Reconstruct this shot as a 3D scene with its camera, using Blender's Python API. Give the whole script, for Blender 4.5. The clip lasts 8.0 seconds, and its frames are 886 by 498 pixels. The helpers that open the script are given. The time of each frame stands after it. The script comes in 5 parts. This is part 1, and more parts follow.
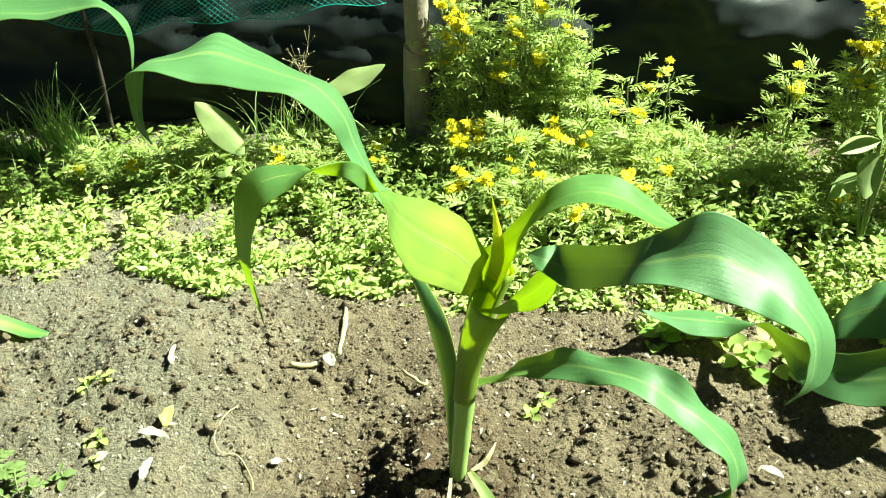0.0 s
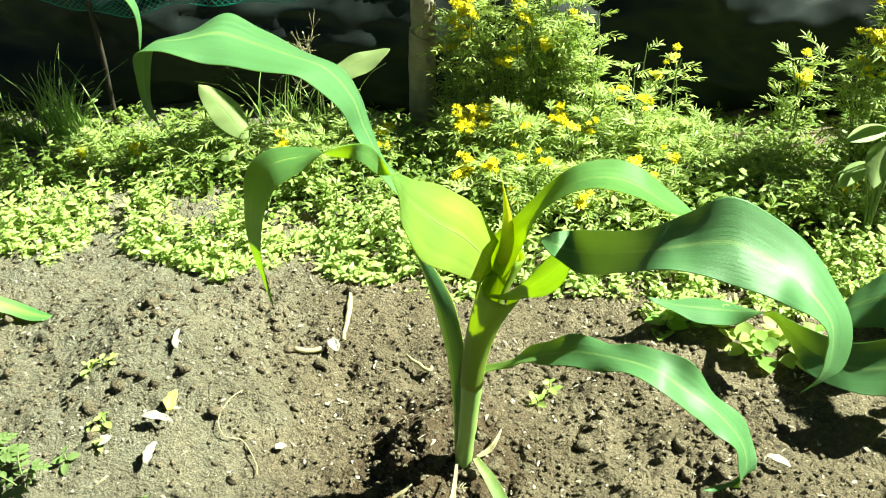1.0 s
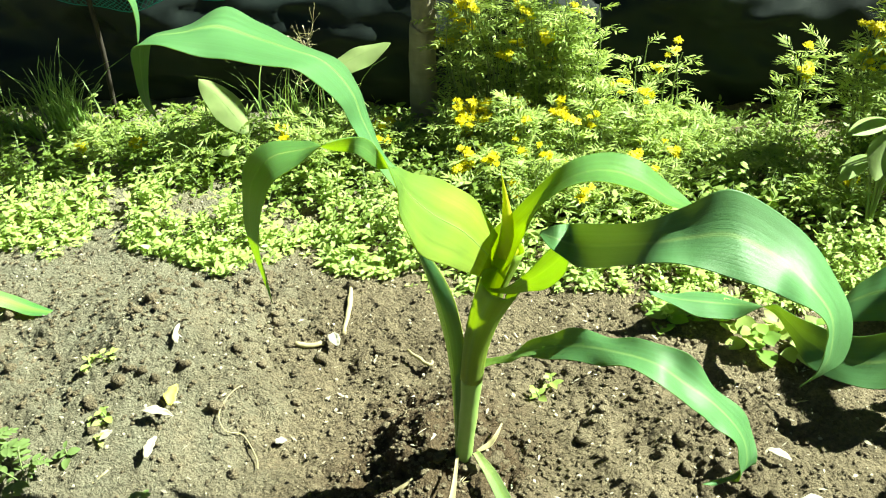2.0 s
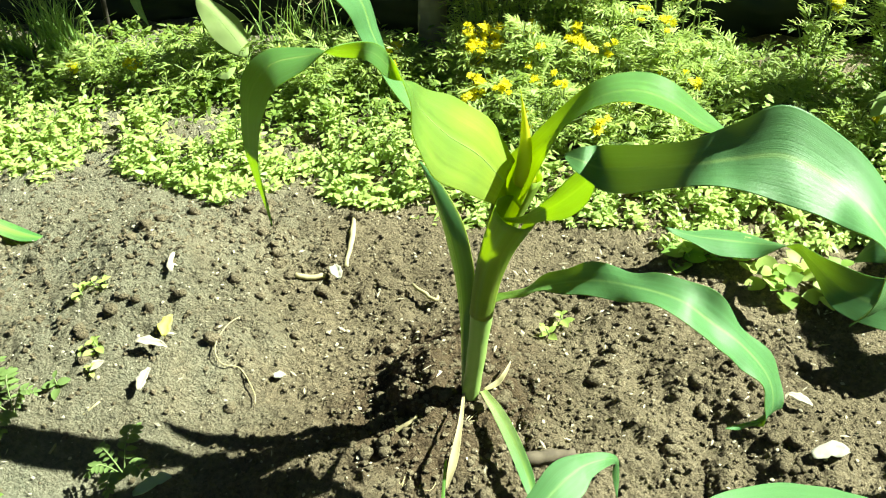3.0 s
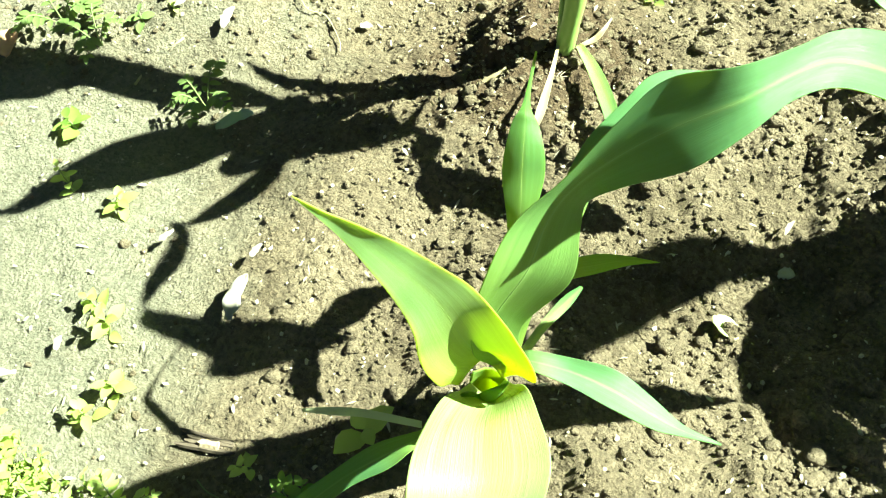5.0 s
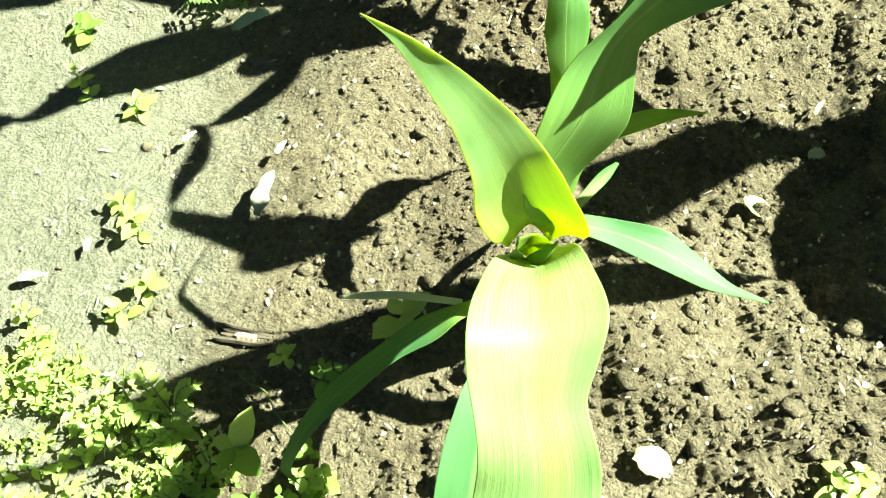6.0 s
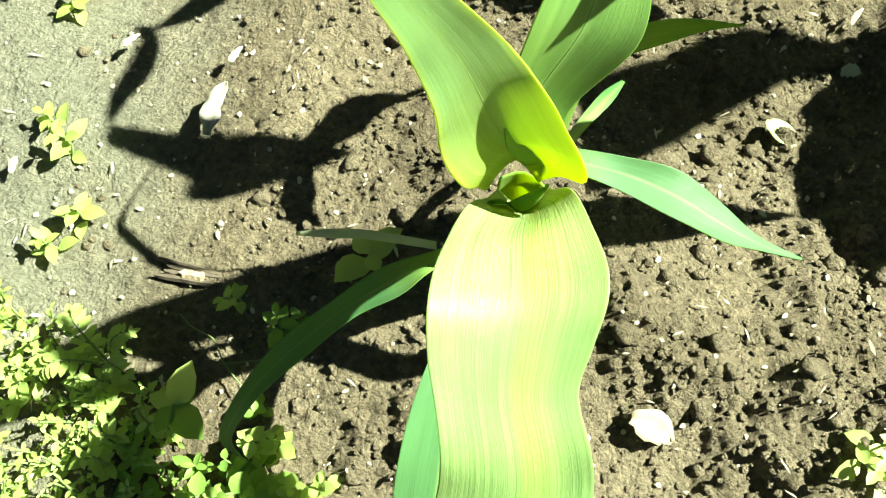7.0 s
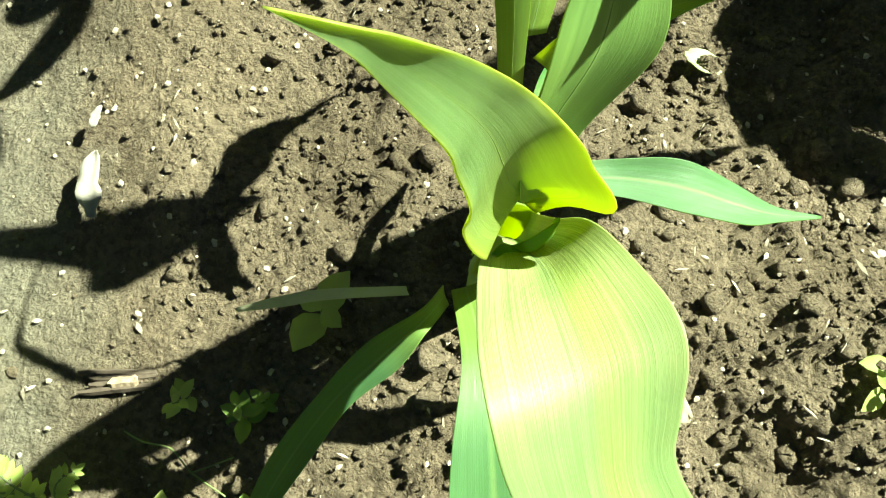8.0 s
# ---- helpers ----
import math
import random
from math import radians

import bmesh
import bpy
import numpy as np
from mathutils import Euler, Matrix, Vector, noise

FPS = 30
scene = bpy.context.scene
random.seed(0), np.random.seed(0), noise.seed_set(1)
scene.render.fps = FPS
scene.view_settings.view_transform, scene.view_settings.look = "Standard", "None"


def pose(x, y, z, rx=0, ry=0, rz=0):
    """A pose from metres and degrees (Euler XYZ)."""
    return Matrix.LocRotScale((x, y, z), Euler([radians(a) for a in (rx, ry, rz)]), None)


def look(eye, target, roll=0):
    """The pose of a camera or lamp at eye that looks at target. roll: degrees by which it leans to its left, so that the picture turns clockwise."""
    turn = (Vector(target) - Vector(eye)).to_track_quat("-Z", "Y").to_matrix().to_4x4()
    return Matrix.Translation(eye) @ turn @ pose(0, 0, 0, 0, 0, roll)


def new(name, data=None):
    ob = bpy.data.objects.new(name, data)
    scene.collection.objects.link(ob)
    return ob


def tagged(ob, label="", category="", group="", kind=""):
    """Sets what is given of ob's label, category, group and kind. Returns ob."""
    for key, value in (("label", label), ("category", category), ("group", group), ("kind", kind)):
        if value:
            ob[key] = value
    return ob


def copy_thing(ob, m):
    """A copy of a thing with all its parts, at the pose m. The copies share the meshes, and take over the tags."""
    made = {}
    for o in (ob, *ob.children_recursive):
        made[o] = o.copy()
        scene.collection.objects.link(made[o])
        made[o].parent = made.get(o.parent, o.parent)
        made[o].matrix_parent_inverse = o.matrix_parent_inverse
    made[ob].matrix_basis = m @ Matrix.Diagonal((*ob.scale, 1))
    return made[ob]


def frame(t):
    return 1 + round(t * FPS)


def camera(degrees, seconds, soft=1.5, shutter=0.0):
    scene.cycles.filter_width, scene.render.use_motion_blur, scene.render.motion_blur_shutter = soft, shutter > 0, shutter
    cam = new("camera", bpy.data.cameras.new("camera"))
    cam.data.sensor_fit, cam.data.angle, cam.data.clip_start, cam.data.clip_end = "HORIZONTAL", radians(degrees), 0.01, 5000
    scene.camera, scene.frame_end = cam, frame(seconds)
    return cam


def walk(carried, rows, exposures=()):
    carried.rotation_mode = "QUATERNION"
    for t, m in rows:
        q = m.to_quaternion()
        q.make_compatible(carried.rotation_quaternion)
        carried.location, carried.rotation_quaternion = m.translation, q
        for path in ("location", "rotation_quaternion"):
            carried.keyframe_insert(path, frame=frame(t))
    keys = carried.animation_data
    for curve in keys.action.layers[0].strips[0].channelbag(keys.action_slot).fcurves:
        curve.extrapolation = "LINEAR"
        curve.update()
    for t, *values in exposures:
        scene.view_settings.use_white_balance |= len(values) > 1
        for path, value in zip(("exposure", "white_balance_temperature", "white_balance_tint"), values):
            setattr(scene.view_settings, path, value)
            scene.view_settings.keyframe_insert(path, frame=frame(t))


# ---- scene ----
cam = camera(51.0, 8.0, 1.1)
PATH = [
    (0, (0.109, -0.523, 0.673), (-0.19, 1.039, -0.54), -5.8),
    (0.5, (0.098, -0.525, 0.67), (-0.186, 1.033, -0.553), -4.7),
    (1, (0.1, -0.521, 0.669), (-0.194, 1.025, -0.566), -5.3),
    (2.3, (0.102, -0.519, 0.665), (-0.197, 1.013, -0.586), -5.6),
    (2.5, (0.098, -0.517, 0.655), (-0.193, 1.005, -0.61), -4.8),
    (3, (0.087, -0.494, 0.632), (-0.205, 0.963, -0.708), -4.6),
    (3.5, (0.101, -0.464, 0.591), (-0.292, 0.864, -0.852), -5.0),
    (4, (0.113, -0.484, 0.571), (-0.452, 0.678, -0.956), -5.9),
    (4.5, (0.115, -0.51, 0.56), (-0.486, 0.58, -1.006), -8.1),
    (4.7, (0.106, -0.523, 0.553), (-0.414, 0.568, -1.04), -6.9),
    (5, (0.091, -0.539, 0.546), (-0.329, 0.498, -1.112), -8.4),
    (5.2, (0.074, -0.556, 0.537), (-0.268, 0.473, -1.143), -7.6),
    (6.3, (0.077, -0.57, 0.518), (-0.347, 0.301, -1.232), -11.8),
    (6.5, (0.078, -0.558, 0.503), (-0.356, 0.278, -1.261), -11.6),
    (7, (0.069, -0.518, 0.464), (-0.285, 0.226, -1.359), -12.4),
    (7.5, (0.035, -0.475, 0.423), (-0.081, 0.177, -1.464), -7.6),
    (8, (0.016, -0.467, 0.434), (-0.05, 0.201, -1.45), -8.7),
]
walk(cam, [(t, look(eye, target, roll)) for t, eye, target, roll in PATH], [(0.0, 2.2, 6350, -14.0), (2.5, 2.15, 6350, -14.0), (3.0, 2.08, 6350, -14.0), (3.5, 2.15, 6350, -15.0), (4.0, 2.45, 6350, -17.0), (4.5, 2.8, 6300, -18.0), (5.0, 2.85, 6250, -18.0), (6.5, 2.64, 6300, -17.0), (7.0, 2.45, 6350, -14.5), (8.0, 2.22, 6450, -12.5)])

# ---- light ----
SUN_ELEV, SUN_FROM = 44.0, 72.0          # degrees; compass angle from +y clockwise from which the sun shines
world = bpy.data.worlds.new("world")
scene.world = world
world.use_nodes = True
wn = world.node_tree.nodes
sky = wn.new("ShaderNodeTexSky")
sky.sky_type, sky.sun_disc = "NISHITA", False
sky.sun_elevation, sky.sun_rotation = radians(SUN_ELEV), radians(SUN_FROM)
wn["Background"].inputs[1].default_value = 0.007
world.node_tree.links.new(sky.outputs[0], wn["Background"].inputs[0])
sun_data = bpy.data.lights.new("sun", "SUN")
sun_data.energy, sun_data.angle, sun_data.color = 5.2, radians(0.6), (1.0, 0.95, 0.84)
sun = new("sun", sun_data)
az, el = radians(SUN_FROM), radians(SUN_ELEV)
TO_SUN = Vector((math.sin(az) * math.cos(el), math.cos(az) * math.cos(el), math.sin(el)))
sun.matrix_world = look(TO_SUN * 30, (0, 0, 0))


# ---- materials ----
class Mat:
    """A node material with short calls for the nodes used here."""

    def __init__(self, name):
        self.m = bpy.data.materials.new(name)
        self.m.use_nodes = True
        self.t = self.m.node_tree
        self.bsdf = self.t.nodes["Principled BSDF"]
        self.out = self.t.nodes["Material Output"]

    def node(self, kind, **values):
        n = self.t.nodes.new(kind)
        for key, value in values.items():
            n.inputs[key].default_value = value
        return n

    def link(self, a, b):
        self.t.links.new(a, b)

    def coords(self, which="Object", scale=(1, 1, 1)):
        c = self.t.nodes.new("ShaderNodeTexCoord")
        mp = self.node("ShaderNodeMapping", Scale=scale)
        self.link(c.outputs[which], mp.inputs[0])
        return mp.outputs[0]

    def noise(self, where, scale, detail=4.0, rough=0.55):
        n = self.node("ShaderNodeTexNoise", Scale=scale, Detail=detail, Roughness=rough)
        self.link(where, n.inputs["Vector"])
        return n.outputs["Fac"]

    def ramp(self, fac, *stops):
        r = self.t.nodes.new("ShaderNodeValToRGB")
        while len(r.color_ramp.elements) < len(stops):
            r.color_ramp.elements.new(0.5)
        for e, (pos, col) in zip(r.color_ramp.elements, stops):
            e.position = pos
            e.color = (*col, 1) if isinstance(col, tuple) else (col, col, col, 1)
        self.link(fac, r.inputs[0])
        return r.outputs[0]

    def mix(self, fac, a, b, blend="MIX"):
        n = self.t.nodes.new("ShaderNodeMix")
        n.data_type, n.blend_type = "RGBA", blend
        for value, socket in ((fac, n.inputs[0]), (a, n.inputs[6]), (b, n.inputs[7])):
            if isinstance(value, (int, float)):
                socket.default_value = value
            elif isinstance(value, tuple):
                socket.default_value = (*value, 1)
            else:
                self.link(value, socket)
        return n.outputs[2]

    def math(self, op, a, b):
        n = self.t.nodes.new("ShaderNodeMath")
        n.operation = op
        for value, socket in ((a, n.inputs[0]), (b, n.inputs[1])):
            if isinstance(value, (int, float)):
                socket.default_value = value
            else:
                self.link(value, socket)
        return n.outputs[0]

    def bump(self, height, strength, distance):
        n = self.node("ShaderNodeBump", Strength=strength, Distance=distance)
        self.link(height, n.inputs["Height"])
        self.link(n.outputs[0], self.bsdf.inputs["Normal"])
        return n.outputs[0]

    def random(self):
        return self.t.nodes.new("ShaderNodeObjectInfo").outputs["Random"]

    def island(self):
        return self.t.nodes.new("ShaderNodeNewGeometry").outputs["Random Per Island"]

    def see_through(self, colour, share):
        """Lets a share of the light pass through a thin blade or petal."""
        tr = self.t.nodes.new("ShaderNodeBsdfTranslucent")
        self.link(colour, tr.inputs[0])
        mx = self.node("ShaderNodeMixShader", Fac=share)
        self.link(self.bsdf.outputs[0], mx.inputs[1])
        self.link(tr.outputs[0], mx.inputs[2])
        self.link(mx.outputs[0], self.out.inputs[0])

    def done(self, colour=None, rough=0.6, spec=0.4):
        if colour is not None:
            self.link(colour, self.bsdf.inputs["Base Color"])
        if isinstance(rough, (int, float)):
            self.bsdf.inputs["Roughness"].default_value = rough
        else:
            self.link(rough, self.bsdf.inputs["Roughness"])
        self.bsdf.inputs["Specular IOR Level"].default_value = spec
        return self.m


def soil_material(name, dug, dug_dark, trodden, fine=1.0):
    """Dug soil is dark and moist; the trodden strip is dry, pale and grey."""
    k = Mat(name)
    w = k.coords()
    broad, grain, crumb = k.noise(w, 9, 4), k.noise(w, 520 * fine, 4, 0.7), k.noise(w, 170 * fine, 6, 0.75)
    cells = k.node("ShaderNodeTexVoronoi", Scale=330 * fine, Randomness=1.0)
    shake = k.t.nodes.new("ShaderNodeVectorMath")
    shake.operation = "MULTIPLY_ADD"
    shake.inputs[1].default_value = (0.004, 0.004, 0.004)
    wob = k.t.nodes.new("ShaderNodeTexNoise")
    wob.inputs["Scale"].default_value = 240
    k.link(w, wob.inputs["Vector"])
    k.link(wob.outputs["Color"], shake.inputs[0])
    k.link(w, shake.inputs[2])
    k.link(shake.outputs[0], cells.inputs["Vector"])
    tone = k.t.nodes.new("ShaderNodeSeparateXYZ")
    k.link(cells.outputs["Color"], tone.inputs[0])
    col = k.mix(k.ramp(broad, (0.35, 0.0), (0.65, 1.0)), dug_dark, dug)
    # brown stain: damp soil, with shade painted into the same colour
    damp_shade = k.t.nodes.new("ShaderNodeAttribute")
    damp_shade.attribute_name = "damp_shade"
    damp_shade_mask = k.math("ADD", damp_shade.outputs["Fac"], k.math("MULTIPLY", k.math("SUBTRACT", k.noise(w, 32, 4), 0.5), 0.6))
    col = k.mix(k.ramp(damp_shade_mask, (0.35, 0.0), (0.7, 0.85)), col, (0.125, 0.086, 0.052))
    at = k.t.nodes.new("ShaderNodeAttribute")
    at.attribute_name = "trodden"
    edge = k.math("ADD", at.outputs["Fac"], k.math("MULTIPLY", k.math("SUBTRACT", k.noise(w, 25, 4), 0.5), 0.5))
    col = k.mix(k.ramp(edge, (0.3, 0.0), (0.75, 1.0)), col, trodden)
    col = k.mix(k.ramp(edge, (0.3, 0.55), (0.75, 0.42)), col, k.ramp(crumb, (0.36, 0.35), (0.6, 1.0)), "MULTIPLY")
    col = k.mix(k.ramp(edge, (0.3, 0.45), (0.75, 0.35)), col, k.ramp(tone.outputs[0], (0.0, 0.35), (0.75, 1.0), (1.0, 1.0)), "MULTIPLY")
    col = k.mix(k.ramp(grain, (0.63, 0.0), (0.72, 0.6)), col, (0.44, 0.38, 0.27))
    lump = k.math("MULTIPLY", k.math("SUBTRACT", 1.0, cells.outputs["Distance"]), 0.30)
    k.bump(k.math("ADD", k.math("ADD", k.math("MULTIPLY", grain, 0.35), crumb), lump), 1.0, 0.0085)
    return k.done(col, 0.95, 0.12)


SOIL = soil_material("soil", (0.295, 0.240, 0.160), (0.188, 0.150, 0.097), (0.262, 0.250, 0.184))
CLOD = soil_material("clod", (0.345, 0.282, 0.19), (0.21, 0.170, 0.11), (0.45, 0.40, 0.30), 1.3)


def blade_material(name, tip, base, young, share=0.4, rough=0.34, rim=0.0, band=0.05, gloss=0.34, vein=0.25, glow_stripe=0.0):
    """A maize blade: veins run along it, the foot is younger and yellower, and light shines through."""
    k = Mat(name)
    uv = k.coords("UV")
    sep = k.t.nodes.new("ShaderNodeSeparateXYZ")
    k.link(uv, sep.inputs[0])
    veins = k.noise(k.coords("UV", (70, 2.2, 1)), 1.0, 3, 0.6)
    fine = k.noise(k.coords("UV", (260, 3.0, 1)), 1.0, 2, 0.6)
    patch = k.noise(k.coords("Object"), 22, 3)
    col = k.mix(k.ramp(sep.outputs[1], (0.0, 0.0), (young, 1.0)), base, tip)
    streak = k.noise(k.coords("UV", (11, 1.1, 1)), 1.0, 2, 0.5)
    col = k.mix(0.8, col, k.ramp(streak, (0.32, 0.62), (0.68, 1.0)), "MULTIPLY")
    col = k.mix(0.4, col, k.ramp(veins, (0.25, 0.65), (0.75, 1.0)), "MULTIPLY")
    mid = k.math("ABSOLUTE", k.math("SUBTRACT", sep.outputs[0], 0.5), 0.0)
    col = k.mix(k.ramp(mid, (0.0, 0.6 if band < 0.1 else 0.28), (band, 0.0)), col, (0.34, 0.46, 0.16) if band < 0.1 else (0.74, 0.74, 0.16))
    col = k.mix(k.ramp(fine, (0.30, vein), (0.55, 0.0)), col, (0.07, 0.19, 0.045))
    # yellow band beside the midrib: light shining through, painted into the colour
    if glow_stripe:
        col = k.mix(k.ramp(sep.outputs[0], (0.505, 0.0), (0.56, glow_stripe), (0.64, glow_stripe), (0.86, 0.0)), col, (0.55, 0.68, 0.10))
    if rim:
        col = k.mix(k.ramp(mid, (0.40, 0.0), (0.455, 0.3 * rim), (0.5, rim)), col, (0.66, 0.66, 0.06))
    col = k.mix(k.ramp(fine, (0.5, 0.0), (0.8, 0.22)), col, (0.30, 0.42, 0.18))
    col = k.mix(k.ramp(patch, (0.35, 0.0), (0.7, 0.45)), col, (0.09, 0.21, 0.075))
    k.bump(k.math("ADD", veins, k.math("MULTIPLY", fine, 0.5)), 0.30, 0.0010)
    lit = k.mix(0.55, col, (0.85, 0.98, 0.06))
    k.see_through(lit, share)
    k.bsdf.inputs["Coat Weight"].default_value = 0.05
    k.bsdf.inputs["Coat Roughness"].default_value = 0.4
    return k.done(col, k.ramp(veins, (0.3, rough), (0.7, rough + 0.16)), gloss)


BLADE = blade_material("maize_blade", (0.118, 0.26, 0.108), (0.32, 0.45, 0.06), 0.30, 0.38)
BLADE_YOUNG = blade_material("maize_blade_young", (0.18, 0.37, 0.12), (0.54, 0.63, 0.09), 0.55, 0.6)
BLADE_RIMMED = blade_material("maize_blade_rimmed", (0.40, 0.57, 0.25), (0.64, 0.70, 0.08), 0.55, 0.6, 0.34, 0.55, 0.05, 0.34, 0.6)
# pale young foot made near-white: sun sheen is put into its colour
BLADE_PALE_SHEEN = blade_material("maize_blade_pale_sheen", (0.115, 0.30, 0.085), (0.76, 0.80, 0.36), 0.78, 0.42, 0.40, 0.0, 0.07, 0.45, 0.9, 0.26)
BLADE_BROAD = blade_material("maize_blade_broad", (0.118, 0.26, 0.108), (0.125, 0.27, 0.09), 0.30, 0.3)
BLADE_CLASP = blade_material("maize_blade_clasping", (0.10, 0.24, 0.09), (0.20, 0.36, 0.10), 0.5, 0.25, 0.34, 0.6)
SHEATH = blade_material("maize_sheath", (0.32, 0.46, 0.09), (0.50, 0.60, 0.09), 0.5, 0.55)


def plain_plant(name, low, high, share=0.35, rough=0.5, scale=60, per_island=True, per_object=False):
    k = Mat(name)
    f = k.noise(k.coords(), scale, 3)
    col = k.mix(f, low, high)
    if per_island:
        col = k.mix(k.math("MULTIPLY", k.island(), 0.75), col, k.mix(0.5, high, (0.30, 0.34, 0.06)))
    if per_object:
        col = k.mix(k.ramp(k.random(), (0.0, 0.75), (1.0, 0.0)), col, k.mix(0.35, low, (0.05, 0.12, 0.02)))
    k.see_through(k.mix(0.4, col, (0.6, 0.75, 0.08)), share)
    k.bump(k.noise(k.coords(), scale * 5, 2), 0.25, 0.001)
    return k.done(col, rough, 0.4)


MIDRIB = plain_plant("midrib", (0.24, 0.39, 0.13), (0.34, 0.48, 0.18), 0.6, 0.45, 80, False)
MIDRIB_PALE = plain_plant("pale_midrib", (0.40, 0.52, 0.14), (0.50, 0.60, 0.20), 0.6, 0.45, 80, False)
STALK = plain_plant("maize_stalk", (0.20, 0.34, 0.08), (0.34, 0.46, 0.14), 0.12, 0.42, 40, False)
SPIKE = plain_plant("maize_spike", (0.50, 0.52, 0.03), (0.66, 0.62, 0.05), 0.5, 0.45, 40, False)
STRAW = plain_plant("straw", (0.34, 0.28, 0.15), (0.52, 0.45, 0.28), 0.2, 0.7, 90, False)
# straw made paler: sunlight on the low dry leaf sits in the colour
DRYBLADE_SUNLIT = plain_plant("dry_blade_sunlit", (0.52, 0.54, 0.32), (0.66, 0.68, 0.46), 0.4, 0.6, 90, False)
WEED = plain_plant("weed_leaf", (0.30, 0.44, 0.12), (0.56, 0.66, 0.26), 0.45)
# darker than WEED: on the low weeds shade is put into this colour
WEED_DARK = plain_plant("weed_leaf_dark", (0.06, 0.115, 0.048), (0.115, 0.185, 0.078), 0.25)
WEED_BACK = plain_plant("taller_weed_leaf", (0.07, 0.145, 0.03), (0.24, 0.33, 0.08), 0.42)
FEATHERY = plain_plant("feathery_leaf", (0.11, 0.20, 0.045), (0.50, 0.59, 0.21), 0.45)
GRASS = plain_plant("grass_blade", (0.15, 0.30, 0.08), (0.34, 0.50, 0.17))
STEM = plain_plant("weed_stem", (0.14, 0.20, 0.07), (0.22, 0.27, 0.10), 0.1, 0.6, 60, False)
PETAL = plain_plant("yellow_petal", (0.82, 0.60, 0.01), (0.88, 0.84, 0.03), 0.45, 0.6, 28, False)
BROADLEAF = plain_plant("broad_leaf", (0.28, 0.38, 0.14), (0.50, 0.58, 0.28), 0.55, 0.55, 45, False)
CHIP = plain_plant("pale_chip", (0.34, 0.29, 0.21), (0.52, 0.47, 0.37), 0.1, 0.8, 120, False)


def bark_material():
    k = Mat("bark")
    w = k.coords("Object", (1, 1, 0.35))
    rough, rings = k.noise(w, 60, 5), k.noise(k.coords("Object", (1, 1, 6)), 14, 4)
    col = k.mix(k.math("MULTIPLY", rough, rings), (0.15, 0.13, 0.10), (0.52, 0.47, 0.37))
    k.bump(k.math("ADD", rough, rings), 0.6, 0.004)
    return k.done(col, 0.85, 0.2)


def cloth_material():
    k = Mat("shade_cloth")
    w = k.coords()
    weave = k.noise(k.coords("Object", (1, 1, 1)), 900, 2)
    dust = k.noise(w, 5, 4)
    col = k.mix(k.ramp(dust, (0.35, 0.0), (0.75, 1.0)), (0.006, 0.0085, 0.0082), (0.018, 0.026, 0.0245))
    k.bump(weave, 0.3, 0.001)
    return k.done(col, 0.50, 0.25)


BARK, CLOTH = bark_material(), cloth_material()
NET = plain_plant("teal_net", (0.02, 0.26, 0.22), (0.04, 0.36, 0.31), 0.1, 0.5, 50, False)


# ---- building helpers ----
def mesh_object(name, verts, faces, material, parent=None, label="", smooth=True, uvs=None):
    me = bpy.data.meshes.new(name)
    me.from_pydata([tuple(map(float, v)) for v in verts], [], [tuple(map(int, f)) for f in faces])
    if smooth:
        me.polygons.foreach_set("use_smooth", np.ones(len(me.polygons), bool))
    if uvs is not None:
        lay = me.uv_layers.new(name="UVMap")
        idx = np.zeros(len(me.loops), np.int32)
        me.loops.foreach_get("vertex_index", idx)
        lay.data.foreach_set("uv", np.asarray(uvs, np.float32)[idx].ravel())
    me.materials.append(material)
    ob = new(name, me)
    if parent is not None:
        ob.parent = parent
    if label:
        tagged(ob, label)
    return ob


def thing(name, label, category, group="", place=(0, 0, 0)):
    ob = new(name)
    ob.empty_display_size = 0.02
    ob.location = place
    return tagged(ob, label, category, group)


def spline(points, n):
    """Catmull-Rom through rows of numbers, n steps to a stretch."""
    p = np.asarray(points, float)
    p = np.vstack([2 * p[0] - p[1], p, 2 * p[-1] - p[-2]])
    out = []
    for i in range(1, len(p) - 2):
        for s in np.linspace(0, 1, n, endpoint=False):
            a, b, c, d = p[i - 1], p[i], p[i + 1], p[i + 2]
            out.append(0.5 * (2 * b + (c - a) * s + (2 * a - 5 * b + 4 * c - d) * s * s + (3 * b - a - 3 * c + d) * s ** 3))
    out.append(p[-2])
    return np.array(out)


def unit(v):
    v = np.asarray(v, float)
    return v / np.maximum(np.linalg.norm(v, axis=-1, keepdims=True), 1e-9)


def tube(path, radii, sides=8):
    """Vertices and faces of a tapering tube with closed ends."""
    path = np.asarray(path, float)
    radii = np.broadcast_to(np.asarray(radii, float), len(path))
    along = unit(np.gradient(path, axis=0))
    ref = np.array([0.13, 0.31, 0.94]) if abs(along[0][2]) < 0.9 else np.array([0.94, 0.31, 0.13])
    side = unit(np.cross(along, ref))
    up = np.cross(side, along)
    a = np.linspace(0, 2 * np.pi, sides, endpoint=False)
    ring = path[:, None] + radii[:, None, None] * (np.cos(a)[None, :, None] * side[:, None] + np.sin(a)[None, :, None] * up[:, None])
    v = np.vstack([ring.reshape(-1, 3), path[:1], path[-1:]])
    f, n = [], len(path)
    for i in range(n - 1):
        for j in range(sides):
            k = (j + 1) % sides
            f.append((i * sides + j, i * sides + k, (i + 1) * sides + k, (i + 1) * sides + j))
    for j in range(sides):
        k = (j + 1) % sides
        f += [(n * sides, k, j), (n * sides + 1, (n - 1) * sides + j, (n - 1) * sides + k)]
    return v, f


